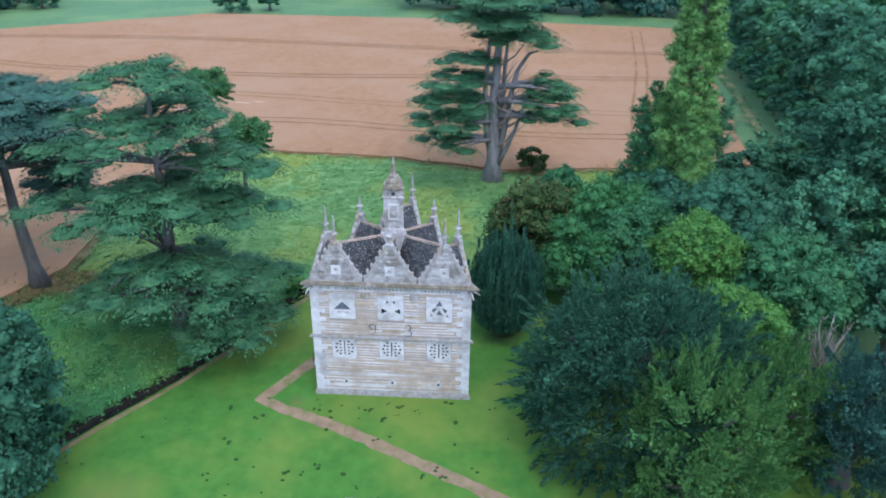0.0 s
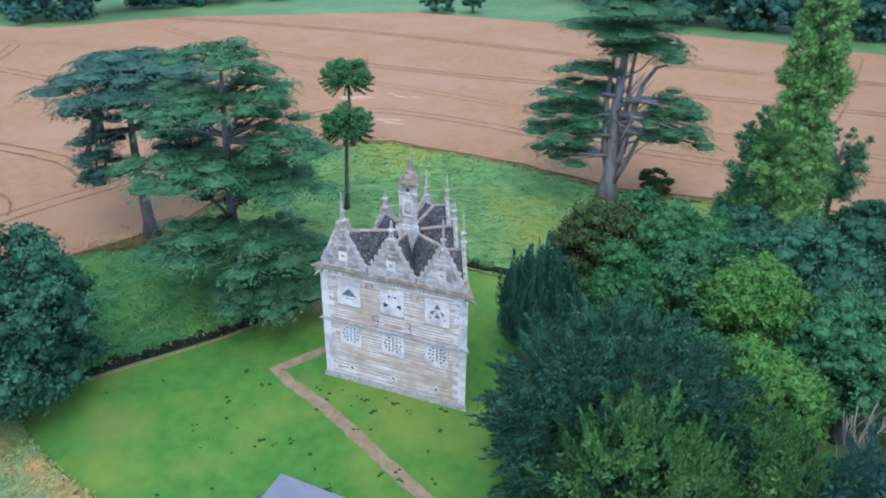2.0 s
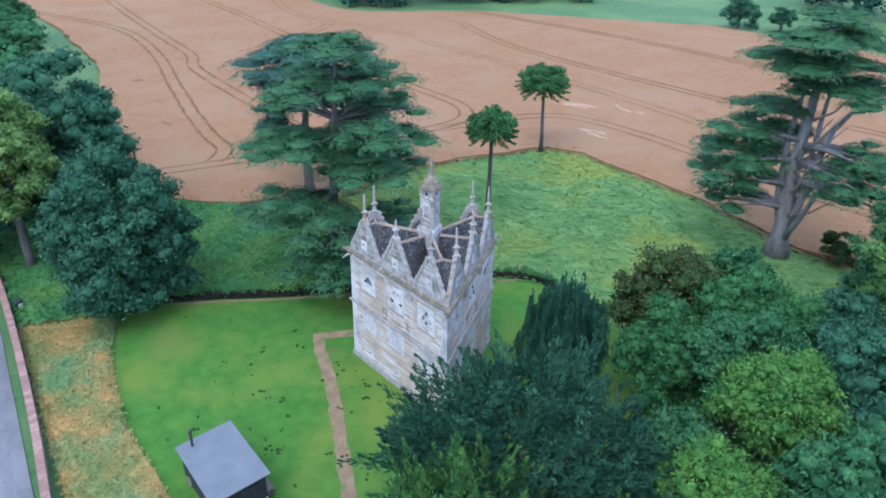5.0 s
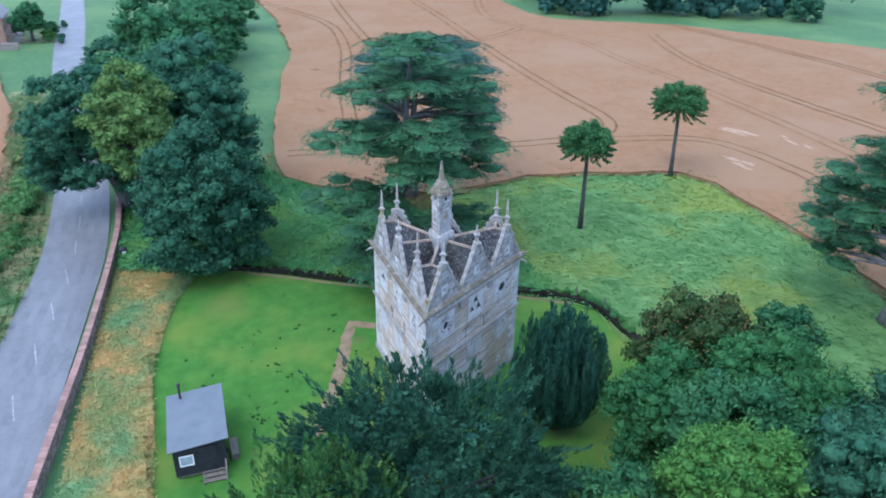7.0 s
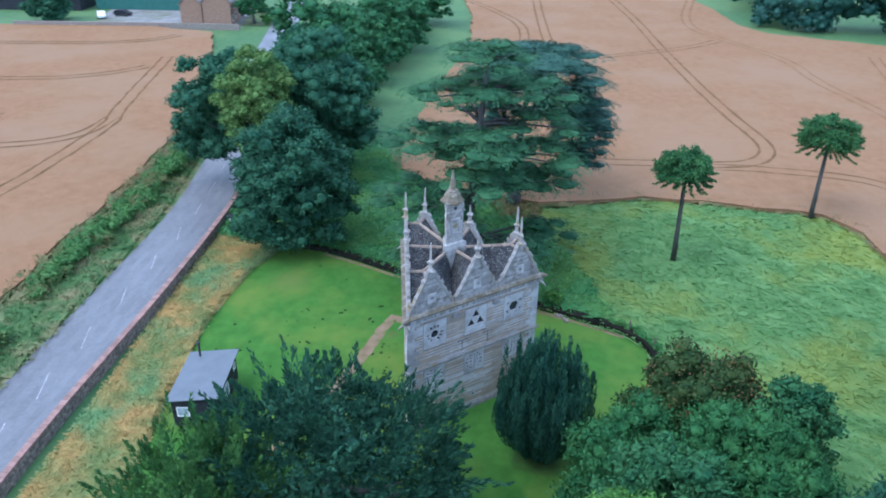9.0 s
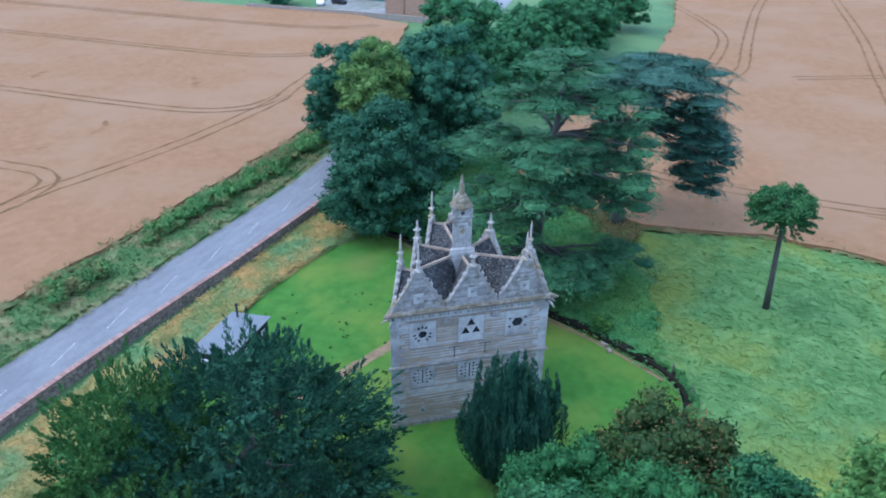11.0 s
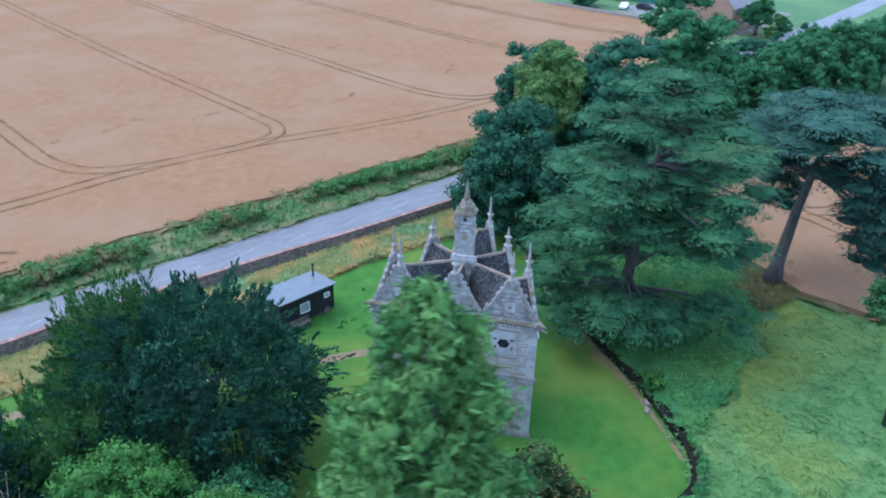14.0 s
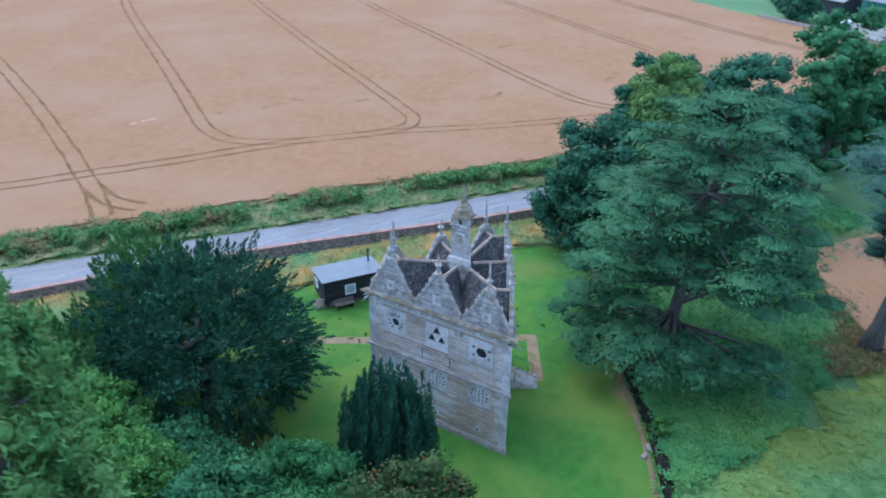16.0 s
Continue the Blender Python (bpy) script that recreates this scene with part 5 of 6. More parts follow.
tall_conifer((22.8, 19.0), 26.9, ((0, 2.7), (8, 2.6), (15, 2.4), (19, 2.05), (23, 1.8), (25.3, 1.0), (26.2, 0.4), (26.9, 0.02)), "tall shaggy green conifer with a slim broken outline", "fir", 71, 320, 86000, 0.25)
tall_conifer((20.4, 20.4), 16.4, ((0, 2.7), (6, 2.5), (11, 1.8), (14.6, 1.0), (16.4, 0.1)), "shorter shaggy conifer against the tall one", "ash", 72, 120, 30000, 0.25)
tall_conifer((26.6, 24.6), 14.4, ((8, 0.6), (9.5, 1.7), (12, 2.2), (13.6, 1.5), (14.4, 0.2)), "dark pine with a bare stem behind the tall conifer", "cedar", 73, 40, 12000, 0.2, 8.6)


def dead_tree(at, h, seed):
    rng = random.Random(seed)
    root = thing("dead_tree", "bare bleached dead branches above the conifers", "dead tree", (at[0], at[1], 0))
    bm = bmesh.new()
    tube(bm, [(0, 0, -0.2), (0.1, 0, h * 0.4), (0, 0.1, h * 0.7)], [0.13, 0.09, 0.05], 6)
    part("trunk", bm, M["deadwood"], root)
    for i in range(22):
        a, s = rng.uniform(0, math.tau), rng.uniform(0.35, 0.7)
        o = Vector((0, 0, h * s))
        w = Vector((math.cos(a) * 0.45, math.sin(a) * 0.45, 1.0)) * h * rng.uniform(0.2, 0.36)
        bm = bmesh.new()
        tube(bm, [o, o + w * 0.5 + Vector((0.2 * math.cos(a), 0.2 * math.sin(a), 0)), o + w], [0.032, 0.022, 0.008], 5)
        for j in range(3):
            p = o + w * rng.uniform(0.4, 0.9)
            tube(bm, [p, p + Vector((rng.uniform(-0.5, 0.5), rng.uniform(-0.5, 0.5), rng.uniform(0.4, 1.0)))], [0.015, 0.006], 4)
        part("branch", bm, M["deadwood"], root)


dead_tree((26.6, -4.4), 8.2, 5)
broad("brown_shrub", (11.6, 39.2), 3.4, 1.9, "brownish scrubby bush at the edge of the wheat", "copper", 74, 0.2, 3500, 22, -0.5, 0.08, 0.24)

# trees along the lane
broad("roadside_tree", (-22.2, -13.0), 13.8, 6.0, "full dark blue-green tree at the lawn's corner", "ash_blue", 81, 0.30, 30000, 60, -0.52, 0.4, 0.22, base=-4.0, loose=0.55)
broad("roadside_oak", (-39.6, -12.6), 18.4, 7.2, "tall dense dark oak beside the lane", "oak", 82, 0.30, 24000, 56, -0.55, 0.6, 0.22, base=-4.0, knobs=6)
broad("roadside_oak", (-38.4, -19.6), 16.4, 6.2, "dark oak overhanging the lane", "oak", 83, 0.30, 22000, 50, -0.75, 0.6, 0.22, base=-1.0, knobs=6, lean=(0.2, -2.8))
broad("roadside_ash", (-33.2, -17.8), 17.0, 3.9, "yellowish-green tree among darker oaks", "ash_gold", 84, 0.30, 14000, 34, -0.8, 0.4, 0.26, 1.6, loose=0.6)
for i, (x, y, h, r) in enumerate(((-54.5, -13.3, 22, 6.6), (-60, -20, 10, 4.5), (-68, -19.5, 10, 4.5), (-80, -19.5, 9, 4.5), (-92, -20.5, 9, 4.5), (-70, -10.5, 11, 5), (-84, -10, 12.5, 6.5), (-96, -7, 13, 7), (-108, -3.4, 13.5, 7.4), (-104, -13.5, 10, 4.8), (-122, -3, 13, 7), (-137, 3.5, 13, 7))):
    broad("roadside_tree", (x, y), h, r, "dark green tree in the belt along the lane", "ash" if i > 4 or i % 3 == 0 else "oak", 90 + i, 0.42, 6500, 40, -0.55, 0.4, 0.24, base=-3.5, knobs=4)

# wood on the east side of the wheat, far belts and park trees
EDGE = ((36, 37.5), (43, 40.6), (54, 42.6), (78, 46.0), (90, 46.8), (113, 49.4), (130, 52))
edge_x = lambda y: float(np.interp(y, [q[0] for q in EDGE], [q[1] for q in EDGE]))
rng = np.random.default_rng(119)
y = 41.0
for k in range(15):
    r = rng.uniform(2.8, 3.8)
    broad("woodland_bush", (edge_x(y) + 1.4 + r, y), r * rng.uniform(2.0, 2.7), r, "dense bush below the trees at the field's edge", ("oak", "ash", "oak")[k % 3], 220 + k, 0.42, 2200, 20, -0.7, 0.15, 0.27, base=0.0, knobs=3)
    y += r * 1.75
for k, (x, y, h, r) in enumerate(((50, 48, 20, 6), (52, 58, 18, 6), (53, 68, 21, 6.5), (55, 79, 18, 6), (56, 90, 21, 7), (58, 101, 19, 7), (59, 113, 20, 7), (61, 126, 20, 8), (43.5, 29, 20, 5), (49, 36, 22, 6.5), (59, 50, 22, 7),
                                  (63, 66, 22, 8), (66, 84, 22, 8), (37.5, 19, 17, 4.6), (44, 20, 21, 6), (40, 10, 14, 5), (35, 3, 11, 4.6), (34, -8, 10, 5), (35, -18, 9, 5), (70, 105, 22, 8), (36.5, 29.5, 10, 4.4), (31, 27, 8, 3.8), (33, 12, 12, 4))):
    broad("woodland_tree", (x, y), h, r, "tall dark woodland tree at the field's edge", ("woodland", "ash_blue", "woodland", "ash")[k % 4], 120 + k, 0.36 if y < 40 else 0.55, 7000 if y < 40 else 3200, 36, -0.8, 0.4, 0.24, base=1.0, loose=0.45, knobs=4 if y < 40 else 3)
mass_edge = [(edge_x(q) + 0.2, q) for q in range(40, 128, 4)] + [(edge_x(q) + 2.0, q) for q in range(124, 36, -4)]


def far_belt(name, label, line, h, depth, count, seed, material="haze_spruce"):
    """A distant belt of trees as one mass of crowns, its haze put into the leaf colour."""
    rng = np.random.default_rng(seed)
    pts = smooth_line([Vector(p) for p in line], 2.0)
    cl = []
    for i in range(count):
        p = pts[rng.integers(len(pts))]
        s = rng.uniform(2.8, 5.0)
        z = rng.uniform(1.5, h - s * 0.6)
        cl.append((p[0] + rng.normal(0, depth * 0.4), p[1] + rng.normal(0, depth * 0.4), z, s, s, s * 0.9))
    v, f = leafy(rng, cl, count * 60, 1.0, 0.75, 0.1, knobs=2)
    return tagged(part(name, arrays(name, v, f, M[material]), M[material]), label, "woodland", kind="stuff")


far_belt("far_wood", "dark distant wood beyond the wheat", [(110, 146), (60, 150), (20, 153), (-12, 156)], 16, 7, 270, 201)
far_belt("far_wood", "dark distant wood at the park's edge", [(140, 150), (70, 165), (0, 175), (-60, 195)], 17, 14, 230, 202)
far_belt("far_wood", "distant wood beyond the northern pasture", [(-116, 140), (-124, 120), (-131, 103), (-137, 93), (-152, 96), (-185, 106), (-230, 118)], 15, 9, 210, 203)
far_belt("far_wood", "long dark wood closing the view", [(-120, 160), (-170, 165), (-230, 160), (-290, 150)], 16, 18, 190, 204)
for i, (x, y, h, r) in enumerate(((-57, 143, 8, 4.8), (-105, 143, 7, 4.5), (-48, 146, 6, 3), (-115, 150, 8, 4.5))):
    broad("park_tree", (x, y), h, r, "lone dark round-headed tree in the pasture", "oak", 170 + i, 0.5, 2000, 22, -0.6, 0.4, 0.28, knobs=3)


# ---- hedges, rank grass, verges ----
def hedge(name, label, line, h, w, count, seed, material="nettle", leaf=0.4, gap=0.0):
    rng = np.random.default_rng(seed)
    pts = smooth_line([Vector(p) for p in line], 0.6)
    cl = []
    for p in pts:
        if noise.noise((p[0] * 0.11, p[1] * 0.11, seed)) < gap:
            continue
        for j in range(2):
            s = w * rng.uniform(0.28, 0.5)
            cl.append((p[0] + rng.normal(0, w * 0.2), p[1] + rng.normal(0, w * 0.2), h * rng.uniform(0.3, 0.62), s, s, h * rng.uniform(0.3, 0.45)))
    v, f = leafy(rng, cl, count, leaf, 0.5, 0.3, 0.7, knobs=1)
    return tagged(part(name, arrays(name, v, f, M[material]), M[material]), label, "hedge", kind="stuff")


hedge("roadside_hedge", "ragged bramble hedge between lane and wheat", [(60, -40), (24, -36.8), (9, -35.4), (-5, -34.2), (-17, -33.2), (-27, -31.6), (-42, -30), (-60, -30.5)], 1.9, 2.6, 32000, 301, "bramble", 0.3, -0.22)
def mass(name, label, poly, height, count, leaf, material, seed, lay=0.25, wind=(0, 0), spacing=0.7, aspect=0.35, category="grass"):
    """Low growth: a lumpy bed with leaves lying over it, falling off at the rim."""
    rng = np.random.default_rng(seed)
    xs, ys = np.array([q[0] for q in poly]), np.array([q[1] for q in poly])
    edge = np.array([p for a, b in zip(poly, poly[1:] + poly[:1]) for p in np.linspace(a, b, max(2, int(math.hypot(b[0] - a[0], b[1] - a[1]) / 0.8)))])

    def rise(px, py):
        near = np.full(len(px), 9.0)
        for s in range(0, len(px), 4000):
            q = np.stack([px[s:s + 4000], py[s:s + 4000]], axis=1)
            near[s:s + 4000] = np.sqrt(((q[:, None, :] - edge[None]) ** 2).sum(2)).min(1)
        bumps = np.array([0.62 + 0.5 * noise.noise((x * 0.45, y * 0.45, seed)) + 0.35 * noise.noise((x * 1.5, y * 1.5, seed)) for x, y in zip(px, py)])
        return height * np.clip(bumps, 0.1, 1.4) * np.clip(near / (0.5 * height + 0.15), 0, 1)

    nx, ny = int((xs.max() - xs.min()) / spacing) + 2, int((ys.max() - ys.min()) / spacing) + 2
    gx, gy = np.meshgrid(xs.min() + np.arange(nx) * spacing, ys.min() + np.arange(ny) * spacing, indexing="ij")
    ok = inside(gx.ravel(), gy.ravel(), poly)
    z = np.full(nx * ny, -0.03)
    z[ok] = rise(gx.ravel()[ok], gy.ravel()[ok])
    verts = np.stack([gx.ravel(), gy.ravel(), z - 0.02], axis=1)
    a = (np.arange(nx - 1)[:, None] * ny + np.arange(ny - 1)[None]).ravel()
    quads = np.stack([a, a + ny, a + ny + 1, a + 1], axis=1)
    quads = quads[ok[quads].all(1)]
    used = np.unique(quads)
    remap = np.zeros(nx * ny, dtype=int)
    remap[used] = np.arange(len(used))
    pieces = [(verts[used], remap[quads])]
    px, py = rng.uniform(xs.min(), xs.max(), count * 4), rng.uniform(ys.min(), ys.max(), count * 4)
    keep = inside(px, py, poly)
    px, py = px[keep][:count], py[keep][:count]
    k = len(px)
    p = np.stack([px, py, rise(px, py) + rng.uniform(-0.05, 0.06, k)], axis=1)
    d = rng.normal(0, 1, (k, 3)) * np.array([1, 1, lay]) + np.array([wind[0], wind[1], lay * 0.8])
    length = leaf * rng.uniform(0.6, 1.5, k)
    pieces.append(sprays(p, d, np.array([[0, 0, 1.0]]) + rng.normal(0, 0.35, (k, 3)), length, length * aspect))
    v, f = join(pieces)
    return tagged(part(name, arrays(name, v, f, M[material]), M[material]), label, category, kind="stuff")


VERGE = [(60, -42), (23, -40), (9, -38), (-7, -37), (-31, -34), (-55, -32.8), (-90, -35.5), (-90, -31.1), (-55, -28.0), (-31, -27.5), (-18, -28.8), (-7, -30.0), (8, -32.2), (23, -33.8), (60, -38.4)]
mass("verge_grass", "tall seeding grass on the verge", VERGE, 0.35, 16000, 0.42, "verge", 311, 0.6)
mass("nettle_bed", "dense bed of nettles and rank grass on the bank", BANK, 0.95, 66000, 0.24, "nettle", 312, 0.45)
mass("meadow_grass", "long wind-laid meadow grass", MEADOW, 0.32, 60000, 0.5, "meadow", 313, 0.12, (0.9, 0.5), 0.8, 0.16)
mass("straw_grass", "tall straw-coloured grass beside the wall", GOLD, 0.42, 36000, 0.28, "dry", 314, 0.35, (0.2, -0.3), 0.6, 0.22)
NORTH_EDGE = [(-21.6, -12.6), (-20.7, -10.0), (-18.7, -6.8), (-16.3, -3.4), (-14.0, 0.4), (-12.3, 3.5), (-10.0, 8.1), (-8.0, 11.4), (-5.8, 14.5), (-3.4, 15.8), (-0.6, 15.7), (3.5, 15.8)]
# low earth face; its near-black colour includes the shade on this side
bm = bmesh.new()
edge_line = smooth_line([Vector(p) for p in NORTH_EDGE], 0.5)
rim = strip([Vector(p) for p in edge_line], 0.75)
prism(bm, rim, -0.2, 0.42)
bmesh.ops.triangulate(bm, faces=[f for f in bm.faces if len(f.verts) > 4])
tagged(part("sunk_bank", bm, M["soil"]), "earth face where the lawn meets the bank, its shade put into the near-black colour", "bank", kind="structure")
hedge("rank_edge", "dark tangled growth along the lawn's edge", [(x - 0.25, y + 0.15) for x, y in NORTH_EDGE], 1.05, 0.7, 16000, 302, "nettle", 0.2)
bm = bmesh.new()
lathe(bm, [(0.07, -0.3), (0.07, 1.25), (0.04, 1.3)], 6)
post = tagged(part("fence_post", bm, M["timber"]), "dark weathered timber post at the lawn's edge", "post", "fence posts")
post.matrix_basis = pose(-5.6, 14.7, 0)
for x, y in ((-3.2, 16.0),):
    copy_thing(post, pose(x, y, 0, 2, -3, 20))

mass("field_margin", "yellow-green grass between wheat and wood", mass_edge, 0.45, 4000, 0.4, "verge", 317, 0.7, (0, 0), 0.5, 0.16)
mass("field_margin", "dry grass between the hedge and the wheat", strip([Vector(p) for p in smooth_line([Vector(p) for p in [(60, -42.3), (23, -40.1), (9, -38.0), (-7, -37.0), (-31, -34.1), (-55, -32.8), (-80, -34.3)]], 1.5)], 1.5), 0.75, 12000, 0.4, "fringe", 318, 0.8, (0, 0), 0.4, 0.16)
MARGIN = [(36, 43.2), (20, 40.6), (8, 39.0), (-4, 42.4), (-12, 43.0), (-22, 43.8), (-26.7, 42.0), (-29.9, 33), (-32.2, 24), (-31.2, 17), (-30.9, 12), (-35.4, 2.3), (-41.2, -3.1), (-50, -2.8)]
mass("field_margin", "dry brownish grass along the edge of the wheat", strip([Vector(p) for p in smooth_line([Vector(p) for p in MARGIN], 1.5)], 2.2), 0.5, 14000, 0.4, "fringe", 315, 0.7, (0, 0), 0.45, 0.16)
mass("field_margin", "dry brownish grass along the edge of the wheat", strip([Vector(p) for p in smooth_line([Vector(p) for p in [(-24, 6), (-29, 9.5), (-34, 7.5), (-36, 3)]], 1.5)], 5.0), 0.4, 9000, 0.4, "fringe", 316, 0.7, (0, 0), 0.5, 0.16)
for x, y, turn in ((-7.7, 10.1, 20), (-8.4, 9.7, 65)):
    bm = bmesh.new()
    box(bm, -0.32, 0.32, -0.15, 0.15, -0.05, 0.2)
    bmesh.ops.bevel(bm, geom=list(bm.edges), offset=0.05, segments=2, affect="EDGES")
    ob = tagged(part("stone_block", bm, M["drystone"]), "loose grey squared stone at the lawn's edge", "stone", "loose stones")
    ob.matrix_basis = pose(x, y, 0, 0, 0, turn)
broad("elder_bush", (-9.6, 9.4), 1.9, 0.8, "small yellow-green bush on the bank", "lime", 331, 0.16, 1800, 14, -0.3, 0.05)

rim_line = [Vector((x + 0.62, y - 0.38)) for x, y in NORTH_EDGE[1:9]]
patch("worn_edge", wavy(strip([Vector(p) for p in smooth_line(rim_line, 1.0)], 0.34), 0.8, 0.05, 21), 0.006, M["path"], "thin worn rim of bare soil along the lawn's edge", "path", 0.05)

# dark clods scattered over the lawn
rng = np.random.default_rng(77)
clods = []
while len(clods) < 125:
    x, y = (rng.normal(-4, 7), rng.normal(-10, 4.5)) if len(clods) < 100 else (rng.uniform(-5, 7), rng.uniform(-6.5, -3.4))
    if inside(np.array([x]), np.array([y]), LAWN)[0] and not (y > -2.6 and x > -6):
        s = rng.uniform(0.07, 0.17)
        for j in range(rng.integers(1, 4)):
            clods.append(lump(np.array([x + rng.normal(0, 0.15), y + rng.normal(0, 0.15), 0.0]), np.array([s * rng.uniform(0.7, 1.4), s * rng.uniform(0.7, 1.2), s * 0.4]), rng, 6))
v, f = join(clods)
tagged(part("molehills", arrays("molehills", v, f, M["clod"]), M["clod"]), "small dark clods and molehills on the lawn", "molehill", kind="stuff")

# ---- roadside wall ----
WALL = [(30, -27.9), (14, -26.9), (4, -25.7), (-4, -24.4), (-10, -23.4), (-17, -22.4), (-25, -21.4), (-34, -20.6), (-46, -20.6)]
wall_line = [Vector(p) for p in smooth_line([Vector(p) for p in WALL], 0.45)]
roadside_wall = tagged(new("roadside_wall"), "low rubble stone wall with a red brick coping", "wall", kind="structure")
bm = bmesh.new()
rng = random.Random(8)
lengths = []
for a, b in zip(wall_line, wall_line[1:]):
    m = Matrix.Translation((a.x, a.y, 0)) @ Matrix.Rotation(math.atan2(b.y - a.y, b.x - a.x), 4, "Z")
    lengths.append((m, (b - a).length))
for m, long in lengths:
    z = -0.1
    while z < 0.9:
        h = rng.uniform(0.12, 0.22)
        x = 0.0
        while x < long - 0.02:
            e = min(long, x + rng.uniform(0.16, 0.4))
            box(bm, x + 0.006, e - 0.006, -0.2 - rng.uniform(0, 0.05), 0.2 + rng.uniform(0, 0.05), z + 0.005, min(0.9, z + h) - 0.005, m)
            x = e
        z += h
tagged(part("rubble", bm, M["drystone"], roadside_wall), kind="stuff")
coping_mesh = bpy.data.meshes.new("coping_brick")
bm = bmesh.new()
box(bm, 0, 0.44, -0.24, 0.24, 0.0, 0.15)
bmesh.ops.bevel(bm, geom=list(bm.edges), offset=0.02, affect="EDGES")
bm.to_mesh(coping_mesh), bm.free()
coping_mesh.materials.append(M["brick"])
for m, long in lengths:
    ob = part("coping_brick", coping_mesh, M["brick"], roadside_wall)
    ob.matrix_basis = m @ Matrix.Translation((0, 0, 0.9)) @ Matrix.Diagonal((long * 0.97 / 0.44, 1, 1, 1))

bin_root = thing("litter_bin", "dark green roadside litter bin with a white plate", "bin", (-26.9, -20.3, 0), turn=10)
bm = bmesh.new()
lathe(bm, [(0.26, -0.02), (0.30, 0.06), (0.30, 0.85), (0.33, 0.88), (0.33, 0.95), (0.22, 1.08)], 12)
part("body", bm, M["black_board"], bin_root)
bm = bmesh.new()
box(bm, 0.285, 0.32, -0.16, 0.16, 0.5, 0.8)
part("plate", bm, M["white"], bin_root, "white plate")

# ---- the hut ----
hut = thing("timber_hut", "small black weatherboarded hut with a grey metal roof on the lawn", "hut", (1.5, -16.4, 0), turn=-3)
HL, HW, HE, HR = 5.0, 2.9, 2.25, 2.75
for side in (-1, 1):
    for i in range(13):
        z = 0.3 + i * 0.155
        bm = bmesh.new()
        box(bm, -HL / 2, HL / 2, min(side * (HW / 2), side * (HW / 2 - 0.05)) , max(side * (HW / 2), side * (HW / 2 - 0.05)), z, z + 0.15)
        part("weatherboard", bm, M["black_board"], hut)
for side in (-1, 1):
    bm = bmesh.new()
    x0, x1 = sorted((side * (HL / 2 - 0.05), side * HL / 2 + side * 0.006))
    prism(bm, [(-HW / 2, 0.3), (HW / 2, 0.3), (HW / 2, HE + 0.25), (-HW / 2, HE)], x0, x1, Matrix(((0, 0, 1, 0), (1, 0, 0, 0), (0, 1, 0, 0), (0, 0, 0, 1))))
    part("end_wall", bm, M["black_board"], hut)
bm = bmesh.new()
box(bm, -HL / 2 - 0.2, HL / 2 + 0.2, -HW / 2 - 0.25, HW / 2 + 0.25, 0, 0.06, Matrix.Translation((0, 0, HE + 0.15)) @ Matrix.Rotation(radians(5), 4, "X"))
roof_sheet = part("roof_sheet", bm, M["tin"], hut, "flat grey metal roof")
bm = bmesh.new()
lathe(bm, [(0.08, 2.1), (0.08, 3.35), (0.12, 3.37), (0.12, 3.5), (0.04, 3.55)], 10, (-2.15, -0.85, 0))
part("flue", bm, M["iron"], hut, "black stove flue")
bm = bmesh.new()
box(bm, -HL / 2 + 0.05, HL / 2 - 0.05, -HW / 2 + 0.06, HW / 2 - 0.06, 0.12, 0.3)
part("floor_frame", bm, M["timber"], hut)
for x in (-1.75, 1.75):
    for y in (-1.42, 1.42):
        bm = bmesh.new()
        lathe(bm, [(0.05, -0.08), (0.30, -0.08), (0.33, -0.05), (0.33, 0.05), (0.30, 0.08), (0.05, 0.08)], 16)
        bm.transform(Matrix.Translation((x, y, 0.31)) @ Matrix.Rotation(math.pi / 2, 4, "X"))
        part("wheel", bm, M["timber"], hut, "small grey iron wheel")
bm = bmesh.new()
box(bm, HL / 2 + 0.01, HL / 2 + 0.05, 0.05, 0.95, 0.32, 2.15)
hut_door = part("door", bm, M["black_board"], hut, "dark boarded door")
steps_up = thing("hut_steps", "weathered timber steps with a slatted rail at the hut's end", "steps", (4.75, -15.6, 0), turn=-3)
for i in range(3):
    bm = bmesh.new()
    box(bm, -0.55 + 0.3 * i - 0.3, -0.25 + 0.3 * i - 0.3, -0.9, 0.3, 0.30 - 0.12 * i, 0.34 - 0.12 * i)
    part("tread", bm, M["timber"], steps_up)
for y in (-0.92, 0.32):
    bm = bmesh.new()
    prism(bm, [(-0.85, -0.02), (0.1, -0.02), (0.1, 0.08), (-0.75, 0.32), (-0.85, 0.32)], -0.03, 0.03, Matrix.Translation((0, y, 0)) @ Matrix.Rotation(math.pi / 2, 4, "X"))
    part("stringer", bm, M["timber"], steps_up)
for i in range(7):
    bm = bmesh.new()
    box(bm, -0.8 + 0.14 * i, -0.73 + 0.14 * i, 0.36, 0.39, 0.02, 0.95)
    part("slat", bm, M["deadwood"], steps_up)
bm = bmesh.new()
box(bm, -0.85, 0.16, 0.39, 0.43, 0.86, 0.93)
part("rail", bm, M["deadwood"], steps_up)


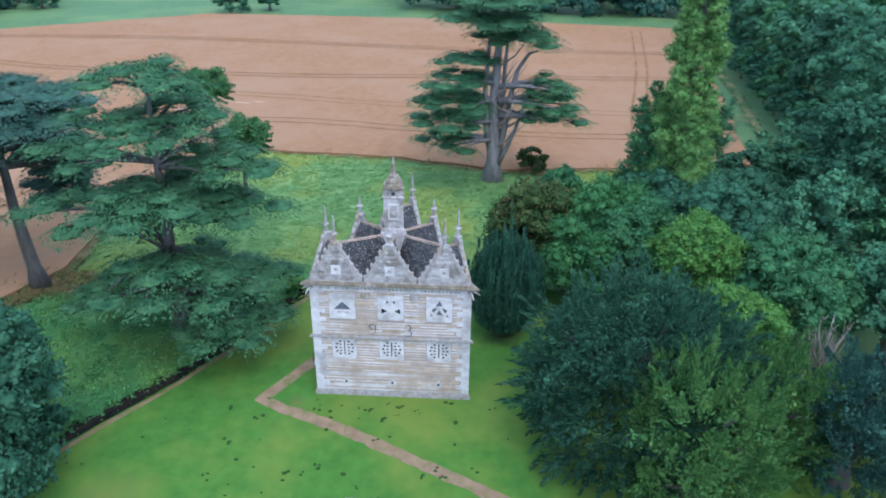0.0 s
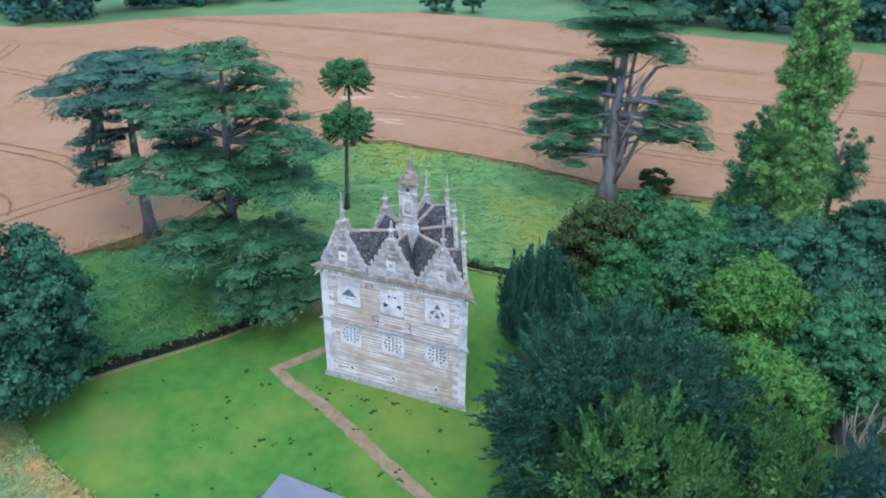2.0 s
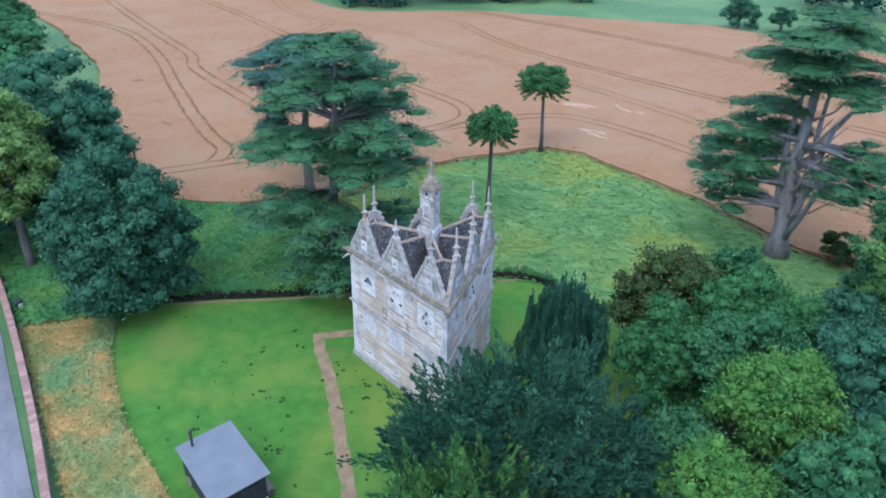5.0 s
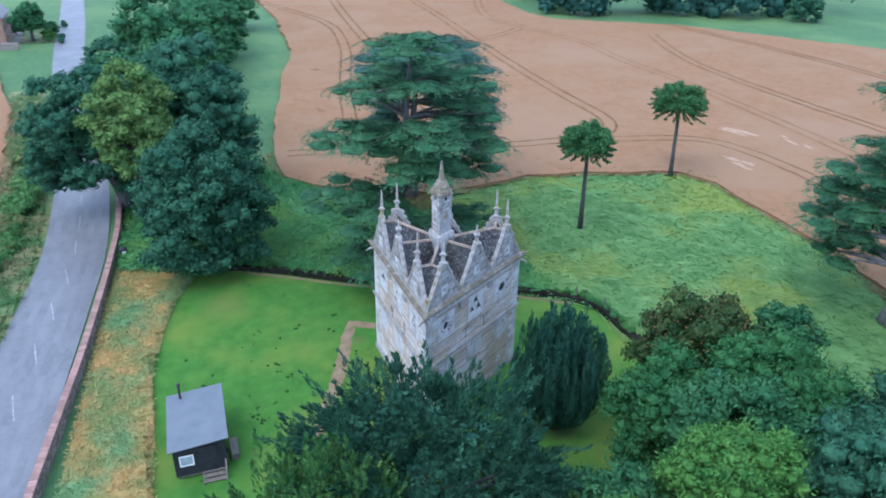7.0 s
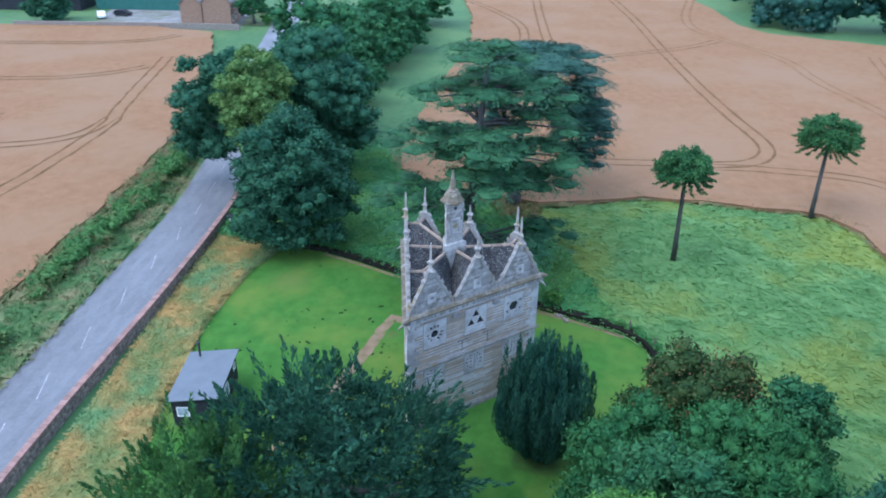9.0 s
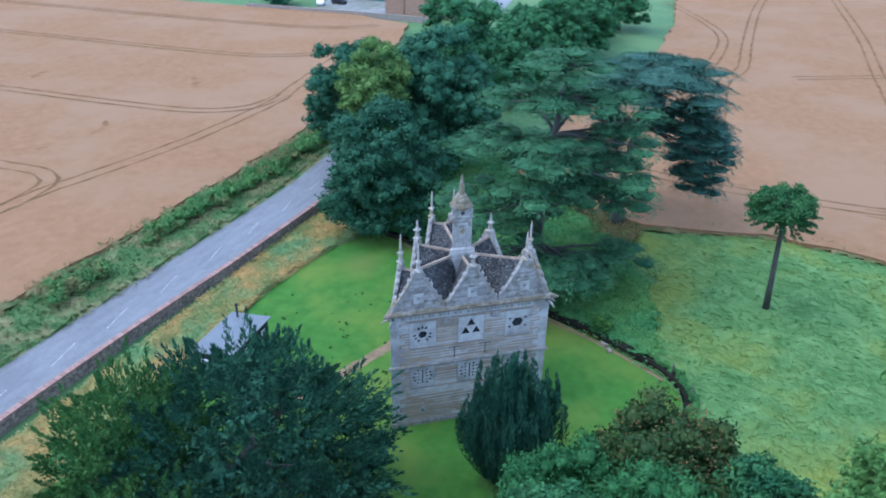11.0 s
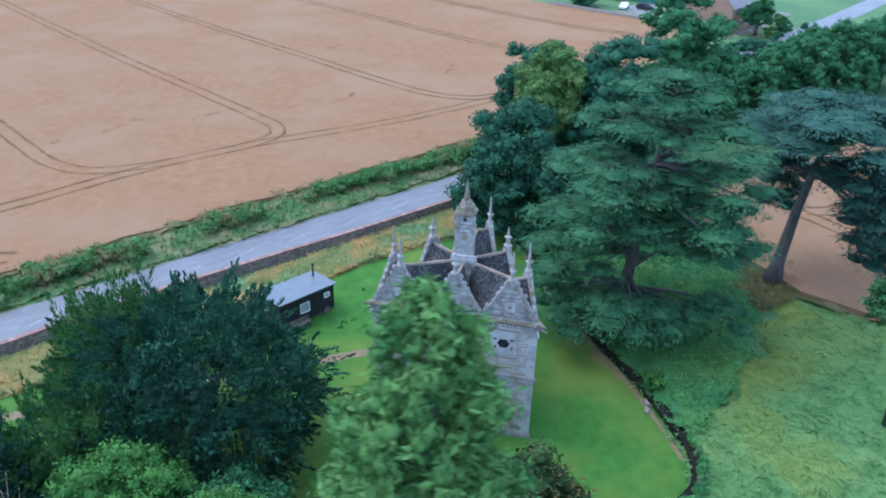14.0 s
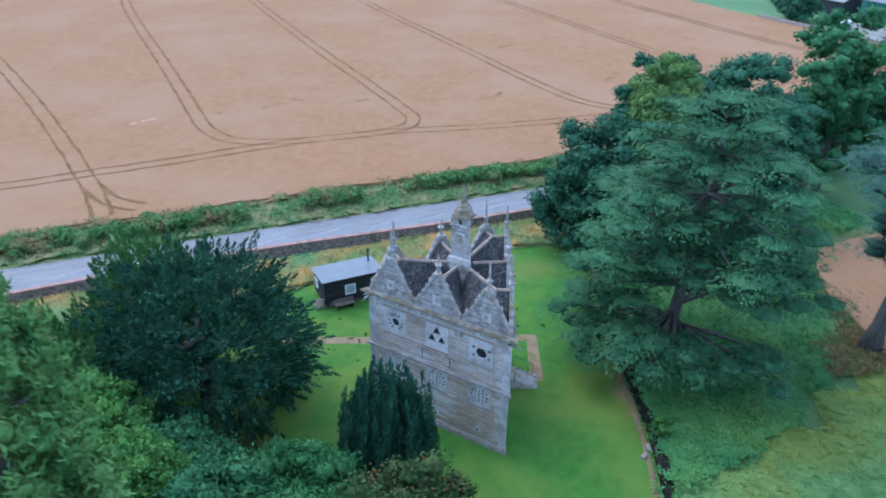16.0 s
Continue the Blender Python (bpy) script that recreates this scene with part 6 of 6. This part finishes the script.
def hut_window(x0, x1, z0, z1, m):
    frame_part = bmesh.new()
    for a, b, c, d in ((x0, x1, z0, z0 + 0.07), (x0, x1, z1 - 0.07, z1), (x0, x0 + 0.07, z0 + 0.07, z1 - 0.07), (x1 - 0.07, x1, z0 + 0.07, z1 - 0.07)):
        box(frame_part, a, b, -0.05, 0.02, c, d, m)
    w = part("window", frame_part, M["white"], hut, "white-framed window")
    bm = bmesh.new()
    box(bm, x0 + 0.07, x1 - 0.07, -0.025, 0.0, z0 + 0.07, z1 - 0.07, m)
    part("pane", bm, M["pane"], w)


face = Matrix.Translation((0, HW / 2, 0)) @ Matrix.Rotation(math.pi, 4, "Z")
hut_window(-0.75, 0.15, 0.95, 1.85, face)
hut_window(1.55, 2.1, 1.5, 1.95, face)
hut_window(-1.15, -0.35, 1.0, 1.75, Matrix.Translation((HL / 2, 0, 0)) @ Matrix.Rotation(math.pi / 2, 4, "Z"))
bench = thing("bench", "dark weathered timber bench against the hut", "bench", (2.6, -14.5, 0), turn=177)
for name, b in (("seat", (-0.8, 0.8, -0.22, 0.22, 0.42, 0.47)), ("backrest", (-0.8, 0.8, 0.2, 0.24, 0.5, 0.85)), ("leg", (-0.75, -0.67, -0.2, 0.24, -0.01, 0.42)), ("leg", (0.67, 0.75, -0.2, 0.24, -0.01, 0.42))):
    bm = bmesh.new()
    box(bm, *b)
    part(name, bm, M["timber"], bench)

# ---- farm beyond the road's bend ----
patch("farmyard", [(-131, -38), (-131, -72), (-165, -76), (-170, -40)], 0.0, M["concrete"], "pale concrete farmyard", "yard")


def house(name, label, at, turn, long, wide, eaves, ridge, wall_mat, roof_mat, windows=3):
    root = thing(name, label, "building", (at[0], at[1], 0), turn=turn)
    bm = bmesh.new()
    prism(bm, [(-wide / 2, 0), (wide / 2, 0), (wide / 2, eaves), (0, ridge), (-wide / 2, eaves)], -long / 2, long / 2, Matrix(((0, 0, 1, 0), (1, 0, 0, 0), (0, 1, 0, 0), (0, 0, 0, 1))))
    part("wall", bm, M[wall_mat], root)
    for s in (-1, 1):
        bm = bmesh.new()
        e = Vector((0, s * (wide / 2 + 0.35), eaves - 0.1))
        r = Vector((0, 0, ridge + 0.12))
        vs = []
        for o in (0, 0.16):
            for x in (-long / 2 - 0.3, long / 2 + 0.3):
                vs += [bm.verts.new((x, e.y, e.z + o)), bm.verts.new((x, r.y, r.z + o))]
        for q in ((0, 1, 3, 2), (4, 6, 7, 5), (0, 2, 6, 4), (1, 5, 7, 3), (0, 4, 5, 1), (2, 3, 7, 6)):
            bm.faces.new([vs[i] for i in q])
        part("roof_slope", bm, M[roof_mat], root)
    for i in range(windows):
        for z in ((1.0, 3.6) if eaves > 4.5 else (1.0,)):
            for y, t in ((wide / 2, math.pi), (-wide / 2, 0)):
                x = -long / 2 + long * (i + 0.5) / windows
                m = Matrix.Translation((0, y, 0)) @ Matrix.Rotation(t, 4, "Z")
                bm = bmesh.new()
                box(bm, x - 0.5, x + 0.5, -0.06, 0.03, z, z + 1.3, m)
                w = part("window", bm, M["white"], root)
                bm = bmesh.new()
                box(bm, x - 0.4, x + 0.4, -0.07, 0.0, z + 0.1, z + 1.2, m)
                part("pane", bm, M["glass"], w)
    return root


house("farmhouse", "brick farmhouse with two gables and a grey roof", (-138.5, -43.6), 0, 11, 6.2, 5.2, 8.4, "farm_brick", "farm_roof")
house("farmhouse_wing", "smaller brick gabled wing of the farmhouse", (-138.5, -49.6), 0, 9, 4.8, 4.6, 7.2, "farm_brick", "farm_roof", 2)
house("barn", "long barn with a pale roof and green doors", (-160, -66), 86, 24, 11, 4.4, 6.6, "green_roof", "tin", 0)
house("open_shed", "long low open-fronted farm shed", (-158, -92), 86, 22, 9, 3.4, 5.0, "black_board", "farm_roof", 0)
for i, (x, y, t, tone) in enumerate(((-143, -73, 20, "white"), (-146, -69, 80, "black_board"))):
    car = thing("parked_car", "small white car in the farmyard" if i == 0 else "small dark car in the farmyard", "car", (x, y, 0), "farm cars", t)
    bm = bmesh.new()
    prism(bm, [(-2.0, 0.3), (2.0, 0.3), (2.05, 0.8), (1.2, 0.95), (0.6, 1.42), (-1.2, 1.45), (-1.9, 0.95), (-2.05, 0.8)], -0.85, 0.85, Matrix.Rotation(math.pi / 2, 4, "X"))
    bmesh.ops.bevel(bm, geom=list(bm.edges), offset=0.08, segments=2, affect="EDGES")
    part("body", bm, M[tone], car)
    for a in (-1.25, 1.3):
        for b in (-0.8, 0.8):
            bm = bmesh.new()
            lathe(bm, [(0.31, -0.1), (0.31, 0.1)], 12)
            bm.transform(Matrix.Translation((a, b, 0.3)) @ Matrix.Rotation(math.pi / 2, 4, "X"))
            part("wheel", bm, M["iron"], car)
yard_wall = tagged(new("farmyard_wall"), "grey stone wall between the farmyard and the wheat", "wall", kind="structure")
bm = bmesh.new()
prism(bm, strip([Vector((-128.5, -38)), Vector((-130.5, -60)), Vector((-131.5, -88))], 0.45), -0.1, 1.3)
part("wall", bm, M["drystone"], yard_wall)
broad("farm_tree", (-139, -83), 8.5, 5.0, "dark round tree beside the farmyard", "oak", 341, 0.5, 6000, 30, -0.7)
broad("farm_tree", (-136, -36), 8, 3.5, "garden tree beside the farmhouse", "ash", 342, 0.5, 5000, 26, -0.7)
patch("garden_lawn", wavy([(-133, -31.5), (-133, -38.5), (-152, -39), (-153, -32)], 2, 0.2, 9), 0.01, M["verge"], "sunlit yellow-green garden lawn beside the farmhouse", "lawn")
for i, (x, y, h, r) in enumerate(((-136, -33, 2.6, 1.6), (-141, -32.4, 3.0, 1.8), (-146, -33.4, 2.4, 1.6), (-151, -36.5, 3.4, 2.2), (-145, -40.0, 2.8, 1.7))):
    broad("garden_shrub", (x, y), h, r, "rounded garden shrub by the farmhouse lawn", ("lime", "ash", "oak")[i % 3], 350 + i, 0.35, 900, 12, -0.6, 0.1, 0.3, group="garden shrubs", knobs=3)
hedge("garden_hedge", "clipped dark hedge round the farmhouse garden", [(-131.5, -30.6), (-142, -30.8), (-153, -31)], 1.6, 1.2, 1600, 305, "oak", 0.3)
